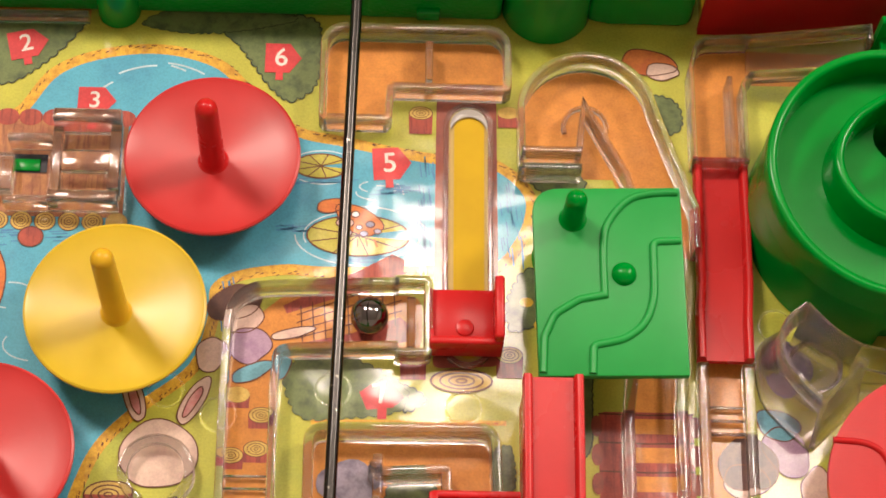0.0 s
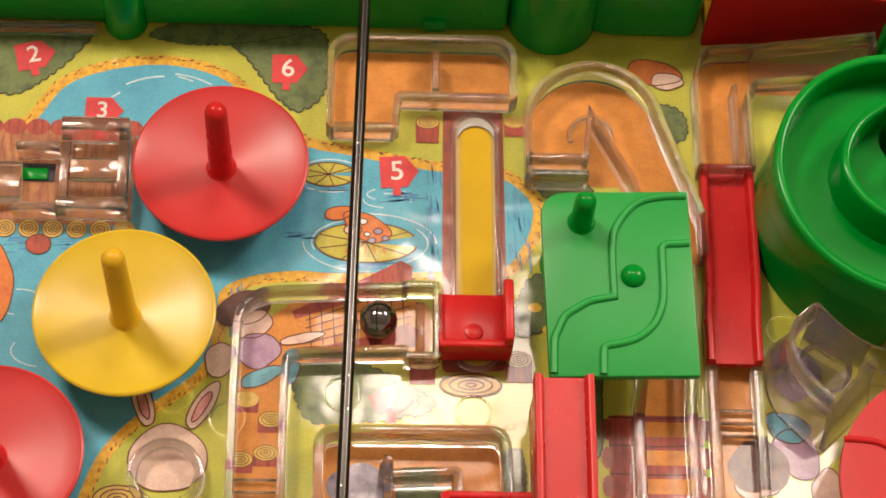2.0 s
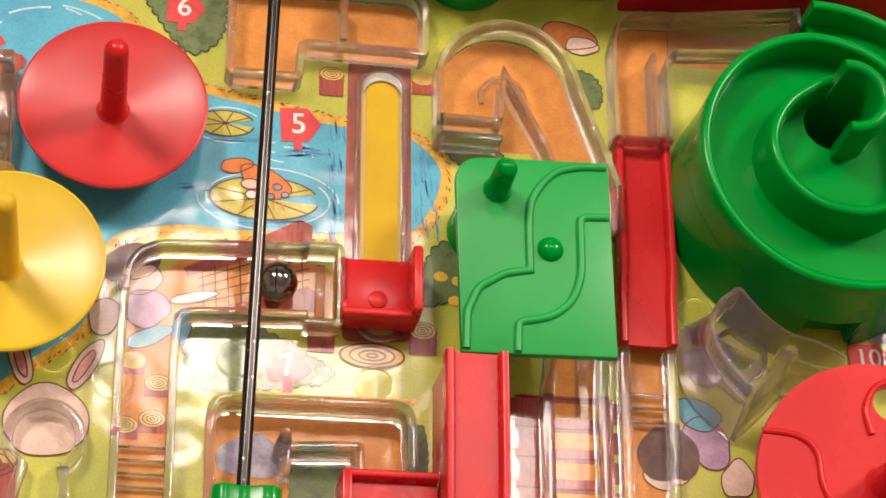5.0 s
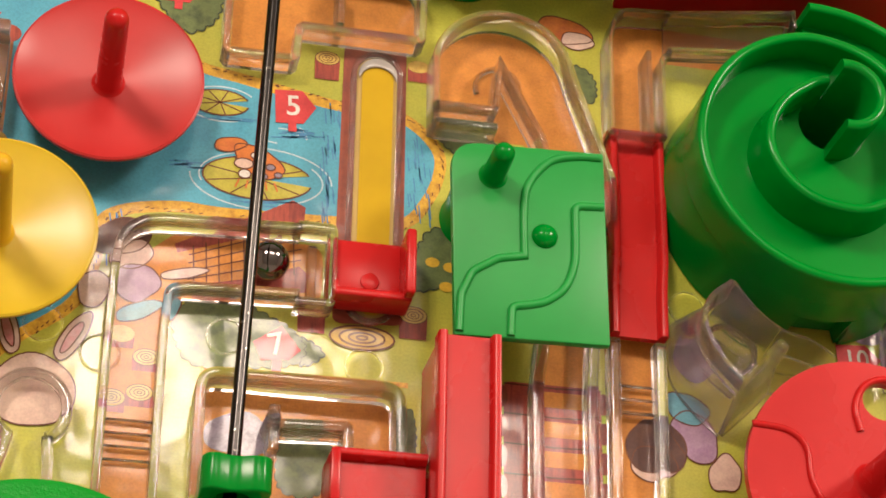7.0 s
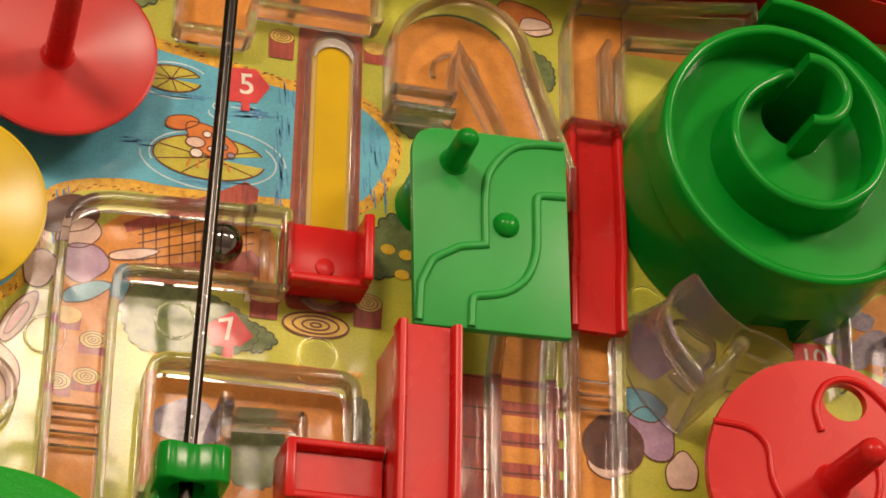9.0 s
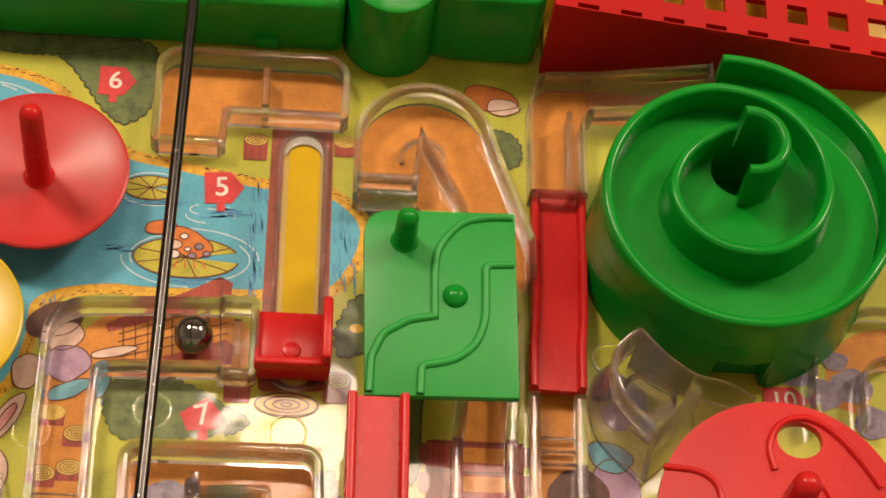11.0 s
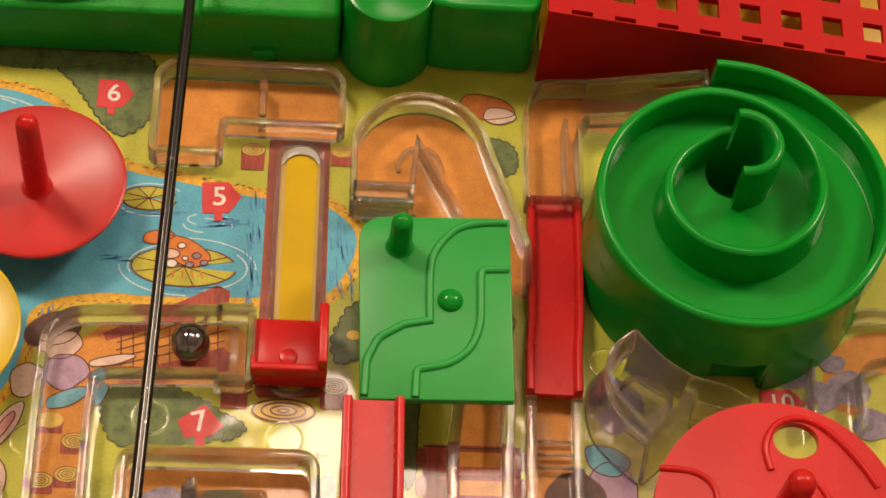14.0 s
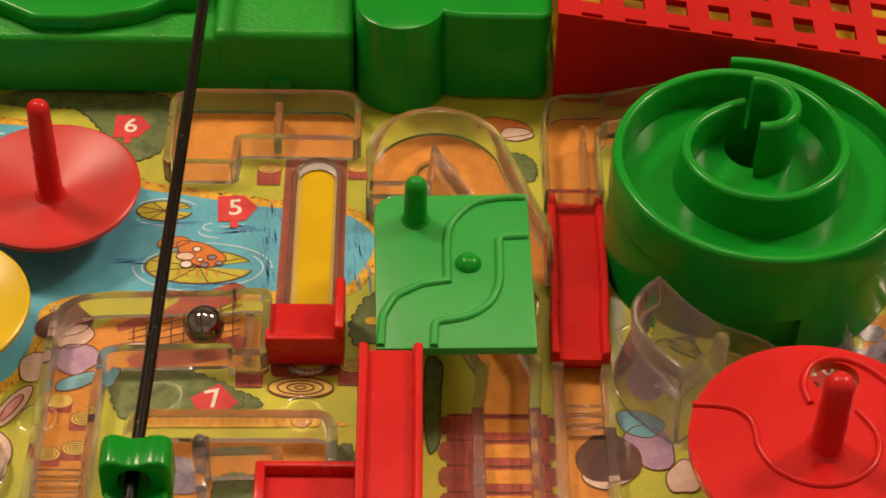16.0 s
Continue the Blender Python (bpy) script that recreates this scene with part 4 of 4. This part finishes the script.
LIP = [(115.4, -54.8, 29), (110.6, -58.5, 27.2), (108.4, -64, 26), (110.3, -70.8, 25), (114.6, -76.2, 24), (119.4, -80.7, 23)]
LIP_FOOT = [(115.8, -55.6, 21), (111.4, -59, 19.6), (109.2, -64.3, 18.4), (111, -71, 17.4), (115.2, -76.6, 16.4), (120.0, -81.2, 15.6)]
SKIRT = [(113.4, -52.6, 1), (107.6, -56, 1), (105.6, -64, 1), (107, -73.6, 1), (112.5, -81, 1), (119.4, -87.4, 1)]
part("curved_lip", shell(LIP, LIP_FOOT, 1.8), SMOKE, cup, "curved smoky lip")
part("skirt", shell([(x - 0.6, y - 0.5, z - 0.2) for x, y, z in LIP_FOOT], SKIRT, 1.3), SMOKE, cup)
part("front_wall", shell([(119.6, -81.2, 21.5), (125.5, -75.2, 21), (131.2, -68.6, 20.6)], [(119.8, -87.2, 1), (127, -80.5, 1), (133.5, -73.5, 1)], 1.4), SMOKE, cup)
part("knob", lathe(131.4, -68.2, [(2.1, 9), (2.1, 20.2), (1.7, 21.6), (0.9, 22.3), (0, 22.5)], 24), SMOKE, cup)
part("back_wall", shell([(115.8, -54.6, 28.6), (123.5, -59.5, 23.5), (132.1, -62.8, 19.4), (142, -63.2, 15.2), (150.2, -65.6, 11.4)], [(115.6, -55.4, 1), (123.5, -61, 1), (132.4, -66, 1), (142, -67, 1), (150, -68.5, 1)], 1.4), SMOKE, cup)
part("side_wall", shell([(131.8, -68.6, 16.5), (140, -68.8, 12.6), (149.6, -69.4, 9.6)], [(133.5, -73.4, 1), (141.4, -72.6, 1), (150, -71.6, 1)], 1.4), SMOKE, cup)
part("dish", lathe(120.6, -65.6, [(0, 7.2), (5.4, 7.4), (6.4, 8.0), (7.4, 9.6), (8.0, 9.6), (7.2, 7.2), (5.6, 6.4), (0, 6.2)], 40), SMOKE, cup, "shallow round dish")
part("flat_step", prism([(114, -75), (120, -80), (129, -71), (127, -66), (118, -72)], 9, 10.2, 0.3), SMOKE, cup)

# ---------------------------------------------------------------- green frame, red grating at the far edge
frame_bar = thing("green_housing", (0, 60, 0), "long green plastic housing along the far edge of the board", "housing")
part("bar", box(-150, 32, 49, 120, 0.4, 22.5, 2.2, 4), GREEN_ROUGH, frame_bar)
part("upper_deck", prism(fillet([(-150, 62), (-75, 60), (-62, 52), (-46, 52), (-30, 56), (-22, 62), (-10, 62), (-10, 125), (-150, 125)], 6, 6, True), 22, 28, 1.4, 3), GREEN, frame_bar)
part("round_boss", lathe(47, 55.5, [(14.0, 0.4), (13.4, 31.0), (13.2, 32.6), (12.2, 33), (0, 33)], 72), GREEN, frame_bar)
part("boss_bridge", box(33, 60, 57, 120, 0.4, 33, 2.0, 4), GREEN, frame_bar)
part("end_block", prism(fillet([(58, 50), (66, 48.5), (92, 48.5), (92, 120), (58, 120)], 5, 6, True), 0.4, 33, 1.6, 3), GREEN, frame_bar)
part("tab", box(7, 14, 46.5, 50, 4, 8.5, 0.5), GREEN, frame_bar)
part("post", lathe(-83.5, 50, [(6.6, 0.4), (6.2, 20), (5.4, 21.5), (0, 22)], 48), GREEN, frame_bar)
part("rod_bracket", box(-14.5, -3.5, 100, 116, 22, 45, 1.2), GREEN, frame_bar)
part("link", box(-9, 33, 48.6, 118, 0.5, 25.0, 2.6, 4), GREEN_ROUGH, frame_bar)

grate = thing("red_grating", (148, 70, 0), "sloping red plastic grating block with square holes", "grating")
bm = bmesh.new()


def top_z(x):
    return 36.5 - (x - 93) * 0.165


xs = [93.2]
x = 100.0
while x < 196:
    xs += [x, x + 6.4]
    x += 13.0
xs.append(203.5)
ys = [46.0, 46.3, 47.9, 53.0, 59.4, 65.0, 71.4, 77.0, 83.4, 89.0, 95.4, 101.0, 107.4, 112]
grid = {}
for i, gx in enumerate(xs):
    for j, gy in enumerate(ys):
        grid[i, j] = bm.verts.new((gx, gy, top_z(gx) + (gy - 46) * 0.05))
for i in range(len(xs) - 1):
    for j in range(len(ys) - 1):
        if i % 2 == 1 and j % 2 == 1 and j < 12:
            continue
        bm.faces.new((grid[i, j], grid[i + 1, j], grid[i + 1, j + 1], grid[i, j + 1]))
r = bmesh.ops.extrude_face_region(bm, geom=bm.faces[:])
for v in r["geom"]:
    if isinstance(v, bmesh.types.BMVert):
        v.co.z -= 2.4
part("lattice", bm, RED_MATT, grate, "red lattice of square holes")
bm = bmesh.new()
vs = [bm.verts.new(c) for c in [(93.2, 46.2, 0.4), (203.5, 46.8, 0.4), (203.5, 46.8, top_z(203.5) - 1.6), (93.2, 46.2, top_z(93.2) - 1.6),
                                (93.2, 48.2, 0.4), (203.5, 48.8, 0.4), (203.5, 48.8, top_z(203.5) - 1.6), (93.2, 48.2, top_z(93.2) - 1.6)]]
for f in [(0, 1, 2, 3), (7, 6, 5, 4), (0, 3, 7, 4), (1, 5, 6, 2), (3, 2, 6, 7), (0, 4, 5, 1)]:
    bm.faces.new([vs[k] for k in f])
part("skirt", bm, RED_MATT, grate)
part("inner_box", box(94, 202, 50, 110, 0.4, 6, 0.5), YELLOW, grate, "yellowish floor seen through the holes")

# ---------------------------------------------------------------- rod with its guide, dial
rod = thing("steel_rod", (-13, -40, 0), "long dark steel rod held above the board", "rod")
bm = bmesh.new()
p0, p1 = Vector((-15.4, -160, 35.8)), Vector((-8.8, 113, 40.2))
d = (p1 - p0)
m = Matrix.Translation((p0 + p1) / 2) @ d.to_track_quat("Z", "Y").to_matrix().to_4x4()
bmesh.ops.create_cone(bm, cap_ends=True, segments=28, radius1=1.65, radius2=1.65, depth=d.length, matrix=m)
part("shaft", bm, ROD_STEEL, rod)
guide = thing("rod_guide", (-13, -131, 0), "green plastic guide block round the steel rod", "guide block")
arch = [(-8.0, 30), (-8.0, 40.6), (-7.2, 42.4), (-5.6, 43.3), (-3.8, 43.1), (-1.8, 42.2), (0, 41.9), (1.8, 42.2), (3.8, 43.1), (6.4, 43.3), (8.0, 42.4), (8.8, 40.6), (8.8, 30), (3.6, 30)]
arch += [(3.6 * math.cos(radians(a)), 36.6 + 3.6 * math.sin(radians(a))) for a in range(0, 181, 15)] + [(-3.6, 30)]
bm = sweep([(-14.2, -120.6), (-14.2, -129.6)], arch)
bmesh.ops.recalc_face_normals(bm, faces=bm.faces[:])
bmesh.ops.bevel(bm, geom=[e for e in bm.edges if len(e.link_faces) == 2 and e.calc_face_angle(0) > 1.2], offset=0.7, segments=3, affect="EDGES", profile=0.5)
part("arched_saddle", bm, GREEN, guide, "arched saddle over the rod")
part("stem", box(-21.4, -6.4, -139, -121.5, 0.4, 33.6, 1.2, 3), GREEN, guide)
dial = thing("green_dial", (-58, -166, 0), "grained green plastic dial at the near edge", "dial")
part("dial_top", lathe(-58, -166, [(0, 20.5), (42, 20.0), (43.6, 19.2), (44.2, 17.5), (44.4, 0.5), (0, 0.5)], 96), GREEN_ROUGH, dial)
